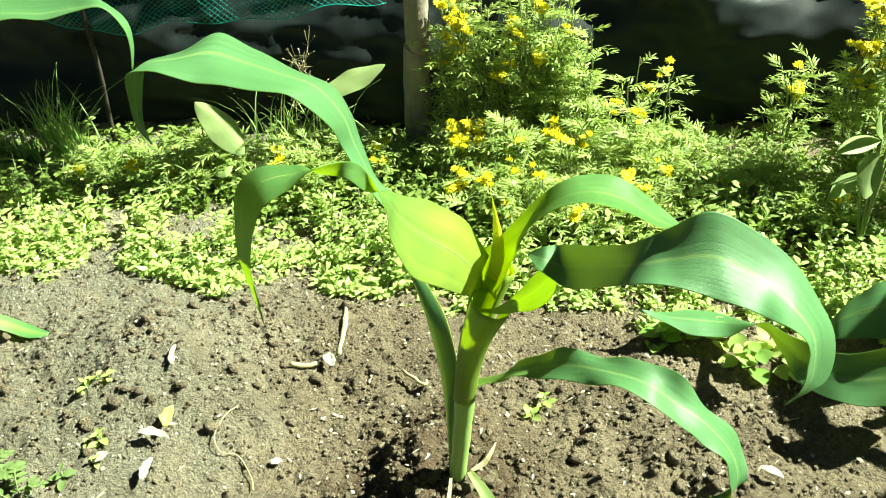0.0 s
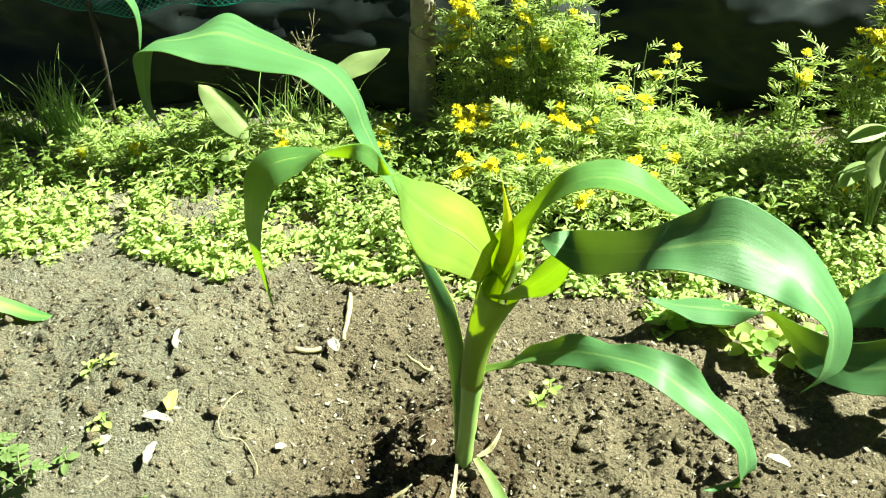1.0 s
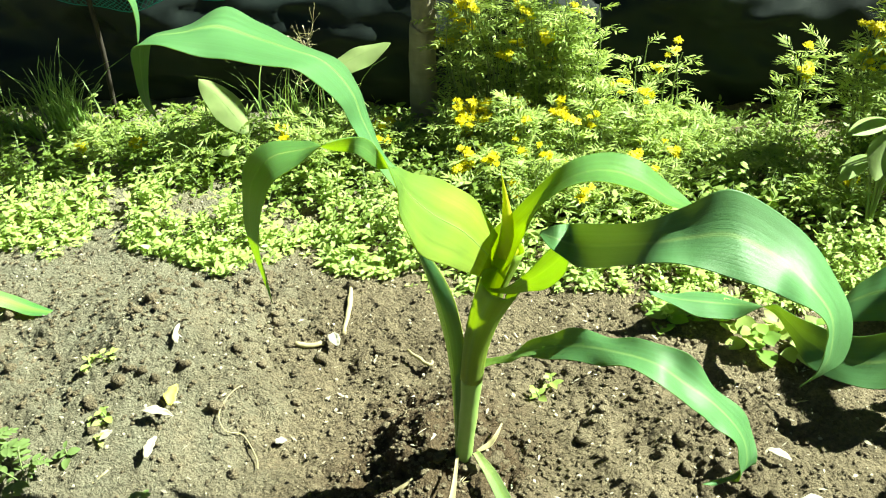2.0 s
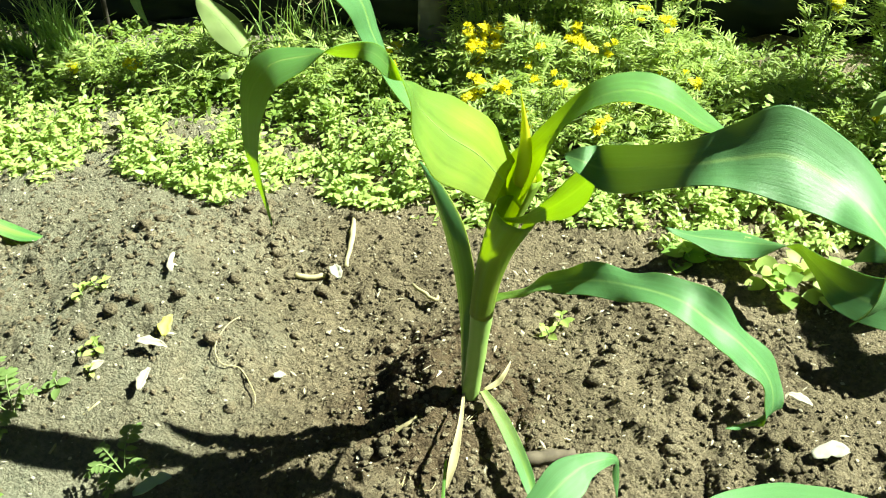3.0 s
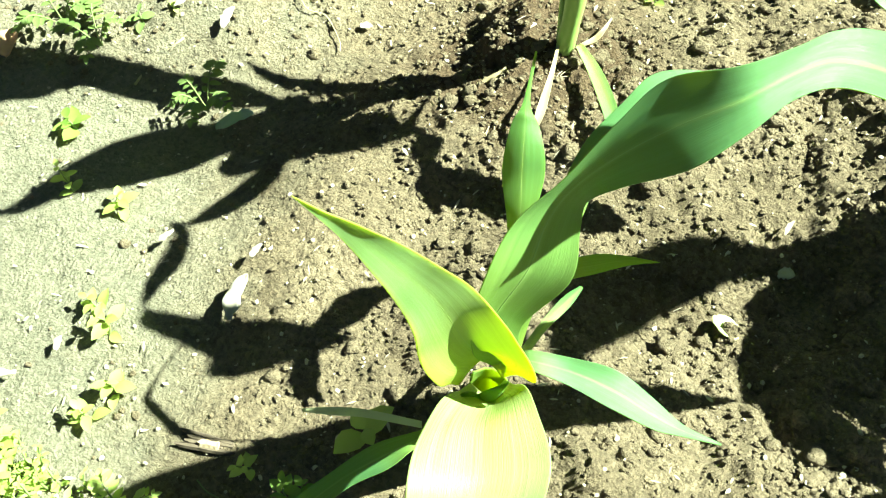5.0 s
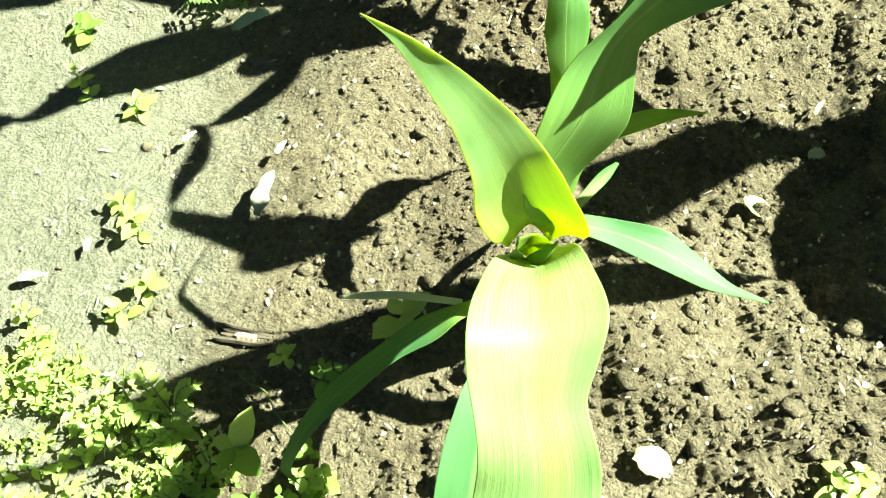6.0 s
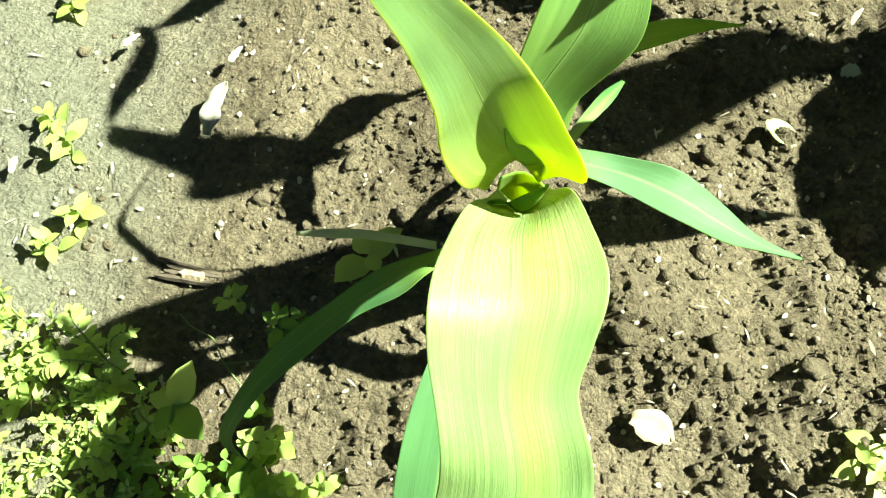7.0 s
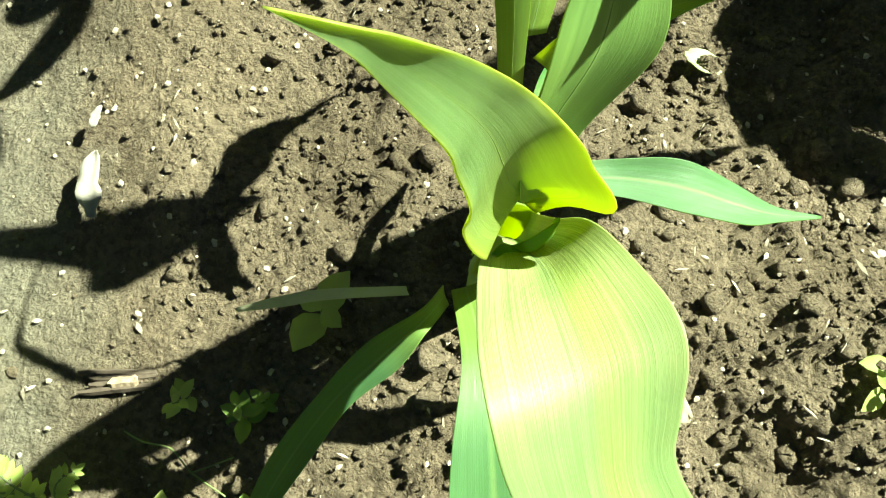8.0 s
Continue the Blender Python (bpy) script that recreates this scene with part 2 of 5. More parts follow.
def height(x, y):
    """The ground's large forms: mounds round the plants, a hollow and the trodden side."""
    def hill(cx, cy, r, h):
        return h * np.exp(-((x - cx) ** 2 + (y - cy) ** 2) / (r * r))
    edge = (x + 0.062 + 0.012 * np.sin(y * 55) + 0.006 * np.sin(y * 140 + 1)) / 0.0045
    bank = 0.026 / (1 + np.exp(np.clip(-edge, -40, 40))) * np.exp(-((y - 0.022) / 0.062) ** 2) * np.exp(-np.maximum(x + 0.03, 0) / 0.075)
    return (-0.026 + hill(0, 0, 0.10, 0.012) + bank + hill(-0.17, 0.05, 0.07, -0.022) + hill(-0.32, 0.12, 0.12, 0.040) + hill(-0.28, -0.13, 0.09, -0.022)
            + hill(0.02, -0.36, 0.11, 0.022) + hill(0.18, -0.16, 0.10, -0.045) + hill(0.13, -0.42, 0.08, -0.03) + hill(0.28, 0.04, 0.12, 0.016))


def loose(x, y):
    """1 where the soil is dug and crumbly, 0 on the trodden, smooth part."""
    trodden = 1 / (1 + np.exp(np.clip((x + 0.20 + 0.12 * (y + 0.2)) * 22, -50, 50))) / (1 + np.exp(np.clip((y - 0.02) * 14, -50, 50)))
    return 1 - 0.85 * trodden


# ---- the ground ----
def axis_steps(low, high, step, reach):
    mid = np.arange(low, high, step)
    grow = step * 1.25 ** np.arange(1, 60)
    grow = np.cumsum(grow)
    grow = grow[grow < reach]
    return np.concatenate([(low - grow)[::-1], mid, high + grow])


LATTICE = {}


def value_noise(x, y, cell, seed):
    """Smooth random heights on a lattice of the given cell, about -1 to 1."""
    if seed not in LATTICE:
        LATTICE[seed] = np.random.default_rng(seed).uniform(-1, 1, (256, 256))
    table = LATTICE[seed]
    gx, gy = x / cell, y / cell
    ix, iy = np.floor(gx).astype(int), np.floor(gy).astype(int)
    fx, fy = gx - ix, gy - iy
    fx, fy = fx * fx * (3 - 2 * fx), fy * fy * (3 - 2 * fy)
    def at(a, b):
        return table[a % 256, b % 256]
    return (at(ix, iy) * (1 - fx) + at(ix + 1, iy) * fx) * (1 - fy) + (at(ix, iy + 1) * (1 - fx) + at(ix + 1, iy + 1) * fx) * fy


def domes(x, y, cell, seed):
    """Rounded crumbs packed side by side with creases between them, 0 to about 1 high."""
    if seed not in LATTICE:
        rng = np.random.default_rng(seed)
        LATTICE[seed] = tuple(rng.uniform(low, high, (256, 256)) for low, high in ((-0.45, 0.45), (-0.45, 0.45), (0.45, 1.05), (0.35, 1.0)))
    jx, jy, size, tall = LATTICE[seed]
    gx, gy = x / cell, y / cell
    ix, iy = np.floor(gx).astype(int), np.floor(gy).astype(int)
    best = np.zeros_like(gx)
    for dx in (-1, 0, 1):
        for dy in (-1, 0, 1):
            a, b = (ix + dx) % 256, (iy + dy) % 256
            d2 = ((gx - ix - dx - 0.5 - jx[a, b]) ** 2 + (gy - iy - dy - 0.5 - jy[a, b]) ** 2) / size[a, b] ** 2
            np.maximum(best, np.sqrt(np.clip(1 - d2, 0, None)) * size[a, b] * tall[a, b], out=best)
    return best


def lumpy(x, y):
    """How cloddy the dug soil is: most on the plants' mounds, along the ridge and on the low side."""
    def spot(cx, cy, r):
        return np.exp(-((x - cx) ** 2 + (y - cy) ** 2) / (r * r))
    m = 1.2 * spot(-0.03, 0.0, 0.12) + 0.9 * spot(-0.27, 0.18, 0.10) + spot(0.0, -0.30, 0.12) + 0.9 * spot(0.2, -0.15, 0.16) + 0.9 * spot(0.12, -0.42, 0.13) + 0.5 * spot(0.2, 0.1, 0.15) + 0.75 * spot(-0.46, 0.05, 0.15)
    return np.clip(m, 0, 1) * (0.65 + 0.5 * value_noise(x, y, 0.04, 14))


def relief(x, y):
    near = np.exp(-np.maximum(np.hypot(x, y) - 1.2, 0) * 2)
    l, lump = loose(x, y), lumpy(x, y)
    warp = 0.006 * value_noise(x, y, 0.017, 12)
    big = value_noise(x, y, 0.07, 1) * 0.008 + np.abs(value_noise(x + warp, y - warp, 0.030, 2)) * 0.013 * lump + value_noise(x - warp, y, 0.018, 21) * (0.003 + 0.0025 * lump)
    wx, wy = x + warp + 0.0025 * value_noise(x, y, 0.006, 18), y - warp + 0.0025 * value_noise(x, y, 0.006, 19)
    c, s = 0.8, 0.6
    clump = 0.55 + 0.45 * value_noise(x, y, 0.028, 26)
    small = (domes(c * wx - s * wy, s * wx + c * wy, 0.019, 40) * 0.0085 * lump * clump + domes(wx, wy, 0.0105, 41) * (0.0022 + 0.0048 * lump) * (0.4 + clump)
             + domes(s * wx + c * wy, c * wx - s * wy, 0.0055, 42) * (0.0020 + 0.0012 * lump) + value_noise(x, y, 0.0019, 20) * 0.0005)
    bend = 0.012 * value_noise(x, y, 0.02, 9)
    crack = -0.0022 * np.exp(-(value_noise(x + bend, y - bend, 0.04, 10) / 0.03) ** 2)
    ledge = 0.008 / (1 + np.exp(np.clip(-(y + 0.085 + 0.016 * value_noise(x, y, 0.05, 25)) / 0.005, -40, 40))) / (1 + np.exp(np.clip((x + 0.34) / 0.02, -40, 40)))
    return near * (ledge + (0.3 + 0.7 * l) * big + (0.55 + 0.45 * l) * small + (1 - l) * crack)


def crumbs(xs, ys, gz):
    """Presses round lumps of soil into the fine part of the height grid, more and larger ones where it is dug and cloddy."""
    rng = np.random.default_rng(3)
    x0, x1, y0, y1 = -0.75, 0.62, -0.62, 0.45
    n = 7000
    cx, cy = rng.uniform(x0, x1, n), rng.uniform(y0, y1, n)
    l, lump = loose(cx, cy), lumpy(cx, cy)
    keep = rng.random(n) < (0.2 + 0.8 * l) * (0.3 + 0.7 * lump)
    size = 0.0014 + 0.0014 * rng.random(n) + 0.0050 * lump * rng.random(n) ** 6
    extra = np.zeros_like(gz)
    for k in np.flatnonzero(keep):
        r = size[k]
        i0, i1 = np.searchsorted(xs, (cx[k] - r, cx[k] + r))
        j0, j1 = np.searchsorted(ys, (cy[k] - r, cy[k] + r))
        if i1 <= i0 or j1 <= j0:
            continue
        dx, dy = (xs[i0:i1] - cx[k])[None] * rng.uniform(0.8, 1.3), (ys[j0:j1] - cy[k])[:, None] * rng.uniform(0.8, 1.3)
        dome = np.sqrt(np.clip(r * r - dx * dx - dy * dy, 0, None)) * rng.uniform(0.25, 0.65)
        np.maximum(extra[j0:j1, i0:i1], dome, out=extra[j0:j1, i0:i1])
    return gz + extra


def build_ground():
    xs, ys = axis_steps(-0.70, 0.58, 0.00145, 60), axis_steps(-0.60, 0.40, 0.00145, 60)
    gx, gy = np.meshgrid(xs, ys)
    gz = crumbs(xs, ys, height(gx, gy) + relief(gx, gy))
    v = np.stack([gx, gy, gz], -1).reshape(-1, 3)
    nx, ny = len(xs), len(ys)
    i = np.arange((ny - 1) * (nx - 1))
    a = (i // (nx - 1)) * nx + i % (nx - 1)
    faces = np.stack([a, a + 1, a + 1 + nx, a + nx], 1)
    me = bpy.data.meshes.new("ground")
    me.vertices.add(len(v))
    me.vertices.foreach_set("co", v.ravel())
    me.loops.add(faces.size)
    me.loops.foreach_set("vertex_index", faces.ravel().astype(np.int32))
    me.polygons.add(len(faces))
    me.polygons.foreach_set("loop_start", np.arange(0, faces.size, 4, dtype=np.int32))
    me.update()
    me.validate()
    at = me.attributes.new("trodden", "FLOAT", "POINT")
    at.data.foreach_set("value", (np.maximum(1 - loose(gx, gy), 0.62 / (1 + np.exp(np.clip((gx + 0.17) * 18, -50, 50)))) * np.exp(-np.maximum(np.abs(gx) - 0.9, 0) * 3) * np.exp(-np.maximum(np.abs(gy) - 0.8, 0) * 3)).ravel().astype(np.float32))
    # damp mound round the tall plant; the left spot paints in shade
    me.attributes.new("damp_shade", "FLOAT", "POINT").data.foreach_set("value", (np.exp(-((gx + 0.03) ** 2 + (gy - 0.01) ** 2) / 0.014) + 0.55 * np.exp(-((gx + 0.46) ** 2 + (gy - 0.08) ** 2) / 0.03)).ravel().astype(np.float32))
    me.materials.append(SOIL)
    tagged(new("ground", me), "grey-brown crumbly garden soil with mounds and a trodden strip", "ground", kind="structure")


def surface(x, y):
    x, y = np.asarray(x, float), np.asarray(y, float)
    return height(x, y) + relief(x, y)


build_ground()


# ---- maize ----
def blade(name, parent, stations, material, fold=0.18, wave=0.0, label="", seed=0, steps=7, rib=True):
    """A maize leaf: stations of centre (3) and half-width (3) from foot to tip; the middle is folded into a shallow trough, the rims ripple."""
    st = spline(stations, steps)
    us = np.array([-1, -0.975, -0.82, -0.62, -0.4, -0.2, 0, 0.2, 0.4, 0.62, 0.82, 0.975, 1])
    n, m = len(st), len(us)
    c, h = st[:, :3], st[:, 3:]
    along = unit(np.gradient(c, axis=0))
    normal = unit(np.cross(along, h))
    for i in range(1, n):
        if normal[i] @ normal[i - 1] < -0.5:
            normal[i] = -normal[i]
    w = np.linalg.norm(h, axis=1)
    length = np.concatenate([[0], np.cumsum(np.linalg.norm(np.diff(c, axis=0), axis=1))])
    fold = np.interp(np.linspace(0, 1, n), np.linspace(0, 1, np.size(fold)), np.atleast_1d(fold))
    sink = np.interp(np.abs(fold), (0.3, 0.6), (0.55, 1.0))
    rng = np.random.default_rng(seed)
    ph = rng.uniform(0, 6.3, 4)
    verts, uv = [], []
    for i in range(n):
        for u in us:
            rise = fold[i] * w[i] * (abs(u) ** 1.5 - sink[i])
            ripple = wave * w[i] * (u * u) * math.sin(length[i] * 95 + ph[0 if u < 0 else 1]) * math.sin(length[i] * 37 + ph[2])
            verts.append(c[i] + u * h[i] + normal[i] * (rise + ripple))
            uv.append(((u + 1) / 2, length[i] / length[-1]))
    faces = [(i * m + j, i * m + j + 1, (i + 1) * m + j + 1, (i + 1) * m + j) for i in range(n - 1) for j in range(m - 1)]
    ob = mesh_object(name, verts, faces, material, parent, label, uvs=uv)
    s = ob.modifiers.new("thickness", "SOLIDIFY")
    s.thickness, s.offset = 0.0005, 0
    if rib:
        r = np.clip(w * 0.028, 0.00025, 0.0009) * np.linspace(1.2, 0.3, n) * 0.42
        k = max(2, int(n * 0.85))
        v, f = tube((c - normal * (fold * w * sink + 0.0002)[:, None])[:k], r[:k], 6)
        mesh_object("midrib", v, f, MIDRIB_PALE if material in (BLADE_PALE_SHEEN, BLADE_RIMMED, BLADE_YOUNG) else MIDRIB, ob, "pale green midrib")
    return ob


def sheath(parent, path, radii, start, sweep, material, label):
    """A leaf's foot wrapped round the stalk: an open, flaring tube. start, sweep: degrees round it."""
    p = spline(path, 6)
    n, m = len(p), 19
    r = np.interp(np.linspace(0, 1, n), np.linspace(0, 1, len(radii)), radii)
    along = unit(np.gradient(p, axis=0))
    side = unit(np.cross(along, (0, 1, 0.2)))
    up = np.cross(side, along)
    verts, uv = [], []
    for i in range(n):
        lip = 1.0 - 0.10 * (i / n) ** 2
        for j in range(m):
            a = radians(start + sweep * j / (m - 1))
            rr = r[i] * (1 + 0.03 * math.sin(j * 2.2)) * (lip if j in (0, m - 1) else 1)
            verts.append(p[i] + rr * (math.cos(a) * side[i] + math.sin(a) * up[i]))
            uv.append((j / (m - 1), 0.35 * i / n))
    f = [(i * m + j, i * m + j + 1, (i + 1) * m + j + 1, (i + 1) * m + j) for i in range(n - 1) for j in range(m - 1)]
    ob = mesh_object("sheath", verts, f, material, parent, label, uvs=uv)
    s = ob.modifiers.new("thickness", "SOLIDIFY")
    s.thickness, s.offset = 0.0007, 0
    return ob


def stalk(parent, path, radii):
    p = spline(path, 6)
    r = np.interp(np.linspace(0, 1, len(p)), np.linspace(0, 1, len(radii)), radii)
    a = np.linspace(0, 1, len(p))
    v, f = tube(p, r * (1 + 0.04 * np.sin(a * 40)), 16)
    return mesh_object("stalk", v, f, STALK, parent, "round pale green maize stalk")


tall_maize = thing("maize_plant", "tall young maize plant with arching green leaves on a soil mound", "maize plant", "maize plants")
stalk(tall_maize, [(-0.004, 0.0, -0.03), (0.0, 0.0, 0.003), (0.008, 0.0, 0.06), (0.016, 0.002, 0.125), (0.024, 0.004, 0.18)], [0.0085, 0.0072, 0.0076, 0.009, 0.006])
blade("leaf", tall_maize, [
    (0.028, 0.025, 0.226, 0.0055, 0.0050, 0.0045), (-0.004, 0.032, 0.263, 0.0070, 0.0149, 0.0025),
    (-0.041, 0.034, 0.297, 0.0034, 0.0147, -0.0108), (-0.057, 0.043, 0.326, 0.0029, 0.0144, -0.0067),
    (-0.063, 0.042, 0.352, 0.0019, 0.0236, -0.0076), (-0.078, 0.040, 0.375, 0.0023, 0.0302, -0.0116),
    (-0.101, 0.037, 0.387, -0.0018, 0.0322, -0.0064), (-0.124, 0.037, 0.396, -0.0023, 0.0322, -0.0014),
    (-0.146, 0.035, 0.405, -0.0018, 0.0299, 0.0046), (-0.167, 0.027, 0.405, -0.0032, 0.0230, -0.0028),
    (-0.185, 0.018, 0.407, -0.0051, 0.0138, -0.0028), (-0.190, 0.009, 0.405, 0.0046, 0.0046, -0.0009),
    (-0.195, 0.009, 0.387, 0.0028, 0.0046, -0.0005), (-0.195, 0.004, 0.369, 0.0032, 0.0000, 0.0018),
    (-0.191, 0.004, 0.353, 0.0000, 0.0000, 0.0005),
], BLADE, 0.12, 0.05, "high arching green leaf with a hanging tip", 1, rib=True)
blade("leaf", tall_maize, [
    (0.033, 0.005, 0.238, 0.0060, 0.0150, 0.0075), (0.019, -0.013, 0.273, 0.0059, 0.0272, 0.0089),
    (0.002, -0.032, 0.302, 0.0039, 0.0338, 0.0043), (-0.009, -0.050, 0.332, -0.0005, 0.0266, -0.0028),
    (-0.009, -0.073, 0.362, -0.0041, 0.0180, -0.0068), (-0.014, -0.091, 0.385, -0.0009, 0.0000, -0.0066),
    (-0.021, -0.101, 0.400, -0.0013, -0.0022, -0.0039), (-0.037, -0.105, 0.402, -0.0060, 0.0151, -0.0116),
    (-0.054, -0.094, 0.392, -0.0073, 0.0258, -0.0099), (-0.074, -0.097, 0.388, -0.0103, 0.0279, -0.0056),
    (-0.087, -0.099, 0.373, -0.0142, 0.0258, -0.0043), (-0.090, -0.105, 0.359, -0.0103, 0.0151, -0.0030),
    (-0.091, -0.110, 0.339, -0.0056, 0.0065, 0.0013), (-0.089, -0.112, 0.314, -0.0034, 0.0043, -0.0004),
    (-0.086, -0.116, 0.295, 0.0000, 0.0000, 0.0004),
], BLADE_YOUNG, 0.03, 0.04, "yellow-green leaf that twists and hangs", 2, rib=True)
blade("leaf", tall_maize, [
    (0.037, 0.015, 0.214, -0.0080, 0.0150, -0.0060), (0.046, 0.020, 0.244, -0.0113, 0.0098, -0.0029),
    (0.060, 0.012, 0.270, -0.0080, 0.0141, -0.0089), (0.078, 0.002, 0.300, -0.0045, 0.0180, -0.0072),
    (0.097, -0.001, 0.316, -0.0018, 0.0176, -0.0022), (0.117, 0.003, 0.317, 0.0009, 0.0220, -0.0031),
    (0.138, 0.008, 0.306, 0.0013, 0.0176, 0.0000), (0.160, 0.008, 0.290, 0.0026, 0.0176, -0.0048),
    (0.177, 0.008, 0.280, 0.0000, 0.0088, -0.0040), (0.189, 0.008, 0.268, 0.0000, 0.0000, 0.0004),
], BLADE_YOUNG, 0.15, 0.04, "glossy yellow-green arching leaf", 3, rib=True)
blade("leaf", tall_maize, [
    (0.076, -0.075, 0.322, 0.0005, 0.0010, 0.0005), (0.085, -0.082, 0.324, 0.0010, 0.0070, 0.0040),
    (0.100, -0.090, 0.325, -0.0015, 0.0130, 0.0060), (0.130, -0.144, 0.370, -0.0012, 0.0124, 0.0035),
    (0.153, -0.153, 0.382, -0.0011, 0.0133, 0.0080), (0.174, -0.155, 0.385, -0.0011, 0.0160, 0.0148),
    (0.198, -0.158, 0.373, 0.0042, 0.0182, 0.0072), (0.213, -0.169, 0.364, 0.0103, 0.0209, -0.0053),
    (0.223, -0.172, 0.348, 0.0110, 0.0171, -0.0080), (0.225, -0.174, 0.326, 0.0084, 0.0114, -0.0110),
    (0.220, -0.177, 0.316, 0.0046, 0.0057, -0.0042), (0.212, -0.178, 0.307, 0.0000, 0.0000, 0.0008),
], BLADE_BROAD, 0.16, 0.1, "broad blue-green leaf with a hanging tip", 4, rib=True)
blade("leaf", tall_maize, [
    (0.022, 0.007, 0.121, -0.0020, 0.0075, -0.0030), (0.037, 0.004, 0.131, 0.0005, 0.0049, -0.0010),
    (0.061, -0.009, 0.155, 0.0019, 0.0096, -0.0010), (0.096, -0.028, 0.182, 0.0019, 0.0117, 0.0051),
    (0.128, -0.047, 0.196, 0.0023, 0.0136, 0.0000), (0.154, -0.059, 0.198, -0.0005, 0.0158, 0.0036),
    (0.174, -0.063, 0.184, 0.0005, 0.0158, 0.0090), (0.195, -0.068, 0.170, 0.0014, 0.0158, 0.0027),
    (0.213, -0.072, 0.149, 0.0049, 0.0158, -0.0018), (0.220, -0.077, 0.131, 0.0063, 0.0113, 0.0005),
    (0.217, -0.084, 0.117, 0.0059, 0.0045, 0.0040), (0.193, -0.093, 0.115, 0.0049, 0.0045, -0.0036),
], BLADE, 0.14, 0.34, "low rippled leaf with a yellow tip", 5, rib=True)
blade("leaf", tall_maize, [
    (-0.004, 0.002, 0.007, 0.0029, -0.0018, 0.0000), (-0.001, 0.004, 0.061, 0.0036, -0.0023, 0.0000),
    (0.000, 0.010, 0.111, 0.0061, -0.0039, 0.0000), (-0.002, 0.018, 0.148, 0.0097, -0.0062, 0.0000),
    (-0.010, 0.028, 0.182, 0.0106, -0.0068, 0.0000), (-0.022, 0.040, 0.206, 0.0069, -0.0044, 0.0000),
    (-0.034, 0.050, 0.219, 0.0012, -0.0008, 0.0000),
], BLADE_CLASP, 0.5, 0.04, "pale-rimmed leaf clasping the stalk and pointing back", 6, rib=True)
blade("leaf_fold", tall_maize, [
    (0.028, -0.004, 0.213, -0.0002, -0.0005, 0.0016), (0.048, -0.018, 0.225, -0.0005, -0.0015, 0.0044),
    (0.067, -0.040, 0.254, -0.0013, -0.0040, 0.0119), (0.080, -0.056, 0.278, -0.0020, -0.0061, 0.0182),
    (0.090, -0.070, 0.302, -0.0018, -0.0055, 0.0166), (0.094, -0.078, 0.320, -0.0006, -0.0018, 0.0055),
], BLADE_YOUNG, 0.25, 0.05, "yellow-green fold at the foot of the broad leaf", 10, rib=False)
sheath(tall_maize, [(0.014, 0.001, 0.112), (0.020, 0.001, 0.15), (0.029, 0.0, 0.185), (0.042, -0.002, 0.218)], [0.0090, 0.0098, 0.012, 0.0155], 150, 290, SHEATH, "yellow-green sheath flaring to the side")
sheath(tall_maize, [(0.024, 0.008, 0.16), (0.032, 0.012, 0.20), (0.044, 0.018, 0.238)], [0.0085, 0.011, 0.0155], -30, 270, SHEATH, "inner sheath round the whorl")
blade("leaf", tall_maize, [
    (0.013, -0.002, 0.021, 0.0025, 0.0010, 0.0010), (0.029, -0.022, 0.015, 0.0045, 0.0025, 0.0010),
    (0.044, -0.049, 0.011, 0.0055, 0.0020, 0.0010), (0.057, -0.077, 0.004, 0.0045, 0.0025, 0.0000),
    (0.060, -0.091, 0.000, 0.0005, 0.0000, 0.0000),
], BLADE_PALE_SHEEN, 0.2, 0.05, "pale green lowest leaf lying on the soil", 7, rib=True)
blade("leaf", tall_maize, [
    (-0.003, -0.005, 0.020, 0.0010, 0.0010, 0.0000), (-0.001, -0.043, 0.026, 0.0020, -0.0005, 0.0000),
    (-0.003, -0.074, 0.018, 0.0035, 0.0005, 0.0000), (-0.007, -0.091, 0.004, 0.0005, 0.0000, 0.0000),
], STRAW, 0.2, 0.05, "thin dry leaf", 8, rib=False)
blade("leaf", tall_maize, [
    (0.012, 0.005, 0.013, 0.0000, 0.0010, 0.0010), (0.023, 0.011, 0.016, -0.0010, 0.0030, 0.0000),
    (0.029, 0.019, 0.020, -0.0015, 0.0010, 0.0000), (0.033, 0.033, 0.020, -0.0005, 0.0005, 0.0000),
], STRAW, 0.2, 0.05, "short dry stub", 9, rib=False)

near_maize = thing("maize_plant", "short leafy maize plant with a wide pale leaf, on dug soil", "maize plant", "maize plants", )
stalk(near_maize, [(0.018, -0.335, -0.03), (0.019, -0.338, 0.0), (0.022, -0.345, 0.06), (0.026, -0.352, 0.09), (0.028, -0.356, 0.118)], [0.010, 0.0080, 0.0085, 0.0085, 0.004])
sheath(near_maize, [(0.024, -0.350, 0.085), (0.027, -0.355, 0.12), (0.029, -0.358, 0.130), (0.030, -0.359, 0.142)], [0.0095, 0.0098, 0.0100, 0.0105], 20, 320, BLADE_YOUNG, "yellow-green sheath cup of the whorl")
blade("leaf", near_maize, [(0.029, -0.359, 0.120, 0.0060, -0.0010, 0.0), (0.031, -0.362, 0.140, 0.0060, -0.0010, 0.0), (0.034, -0.366, 0.156, 0.0055, 0.0020, 0.001), (0.038, -0.367, 0.166, 0.0035, 0.0025, 0.001), (0.042, -0.366, 0.169, 0.0006, 0.0006, 0.0)], BLADE_YOUNG, 0.8, 0.1, "youngest rolled leaf in the whorl", 22, rib=False)
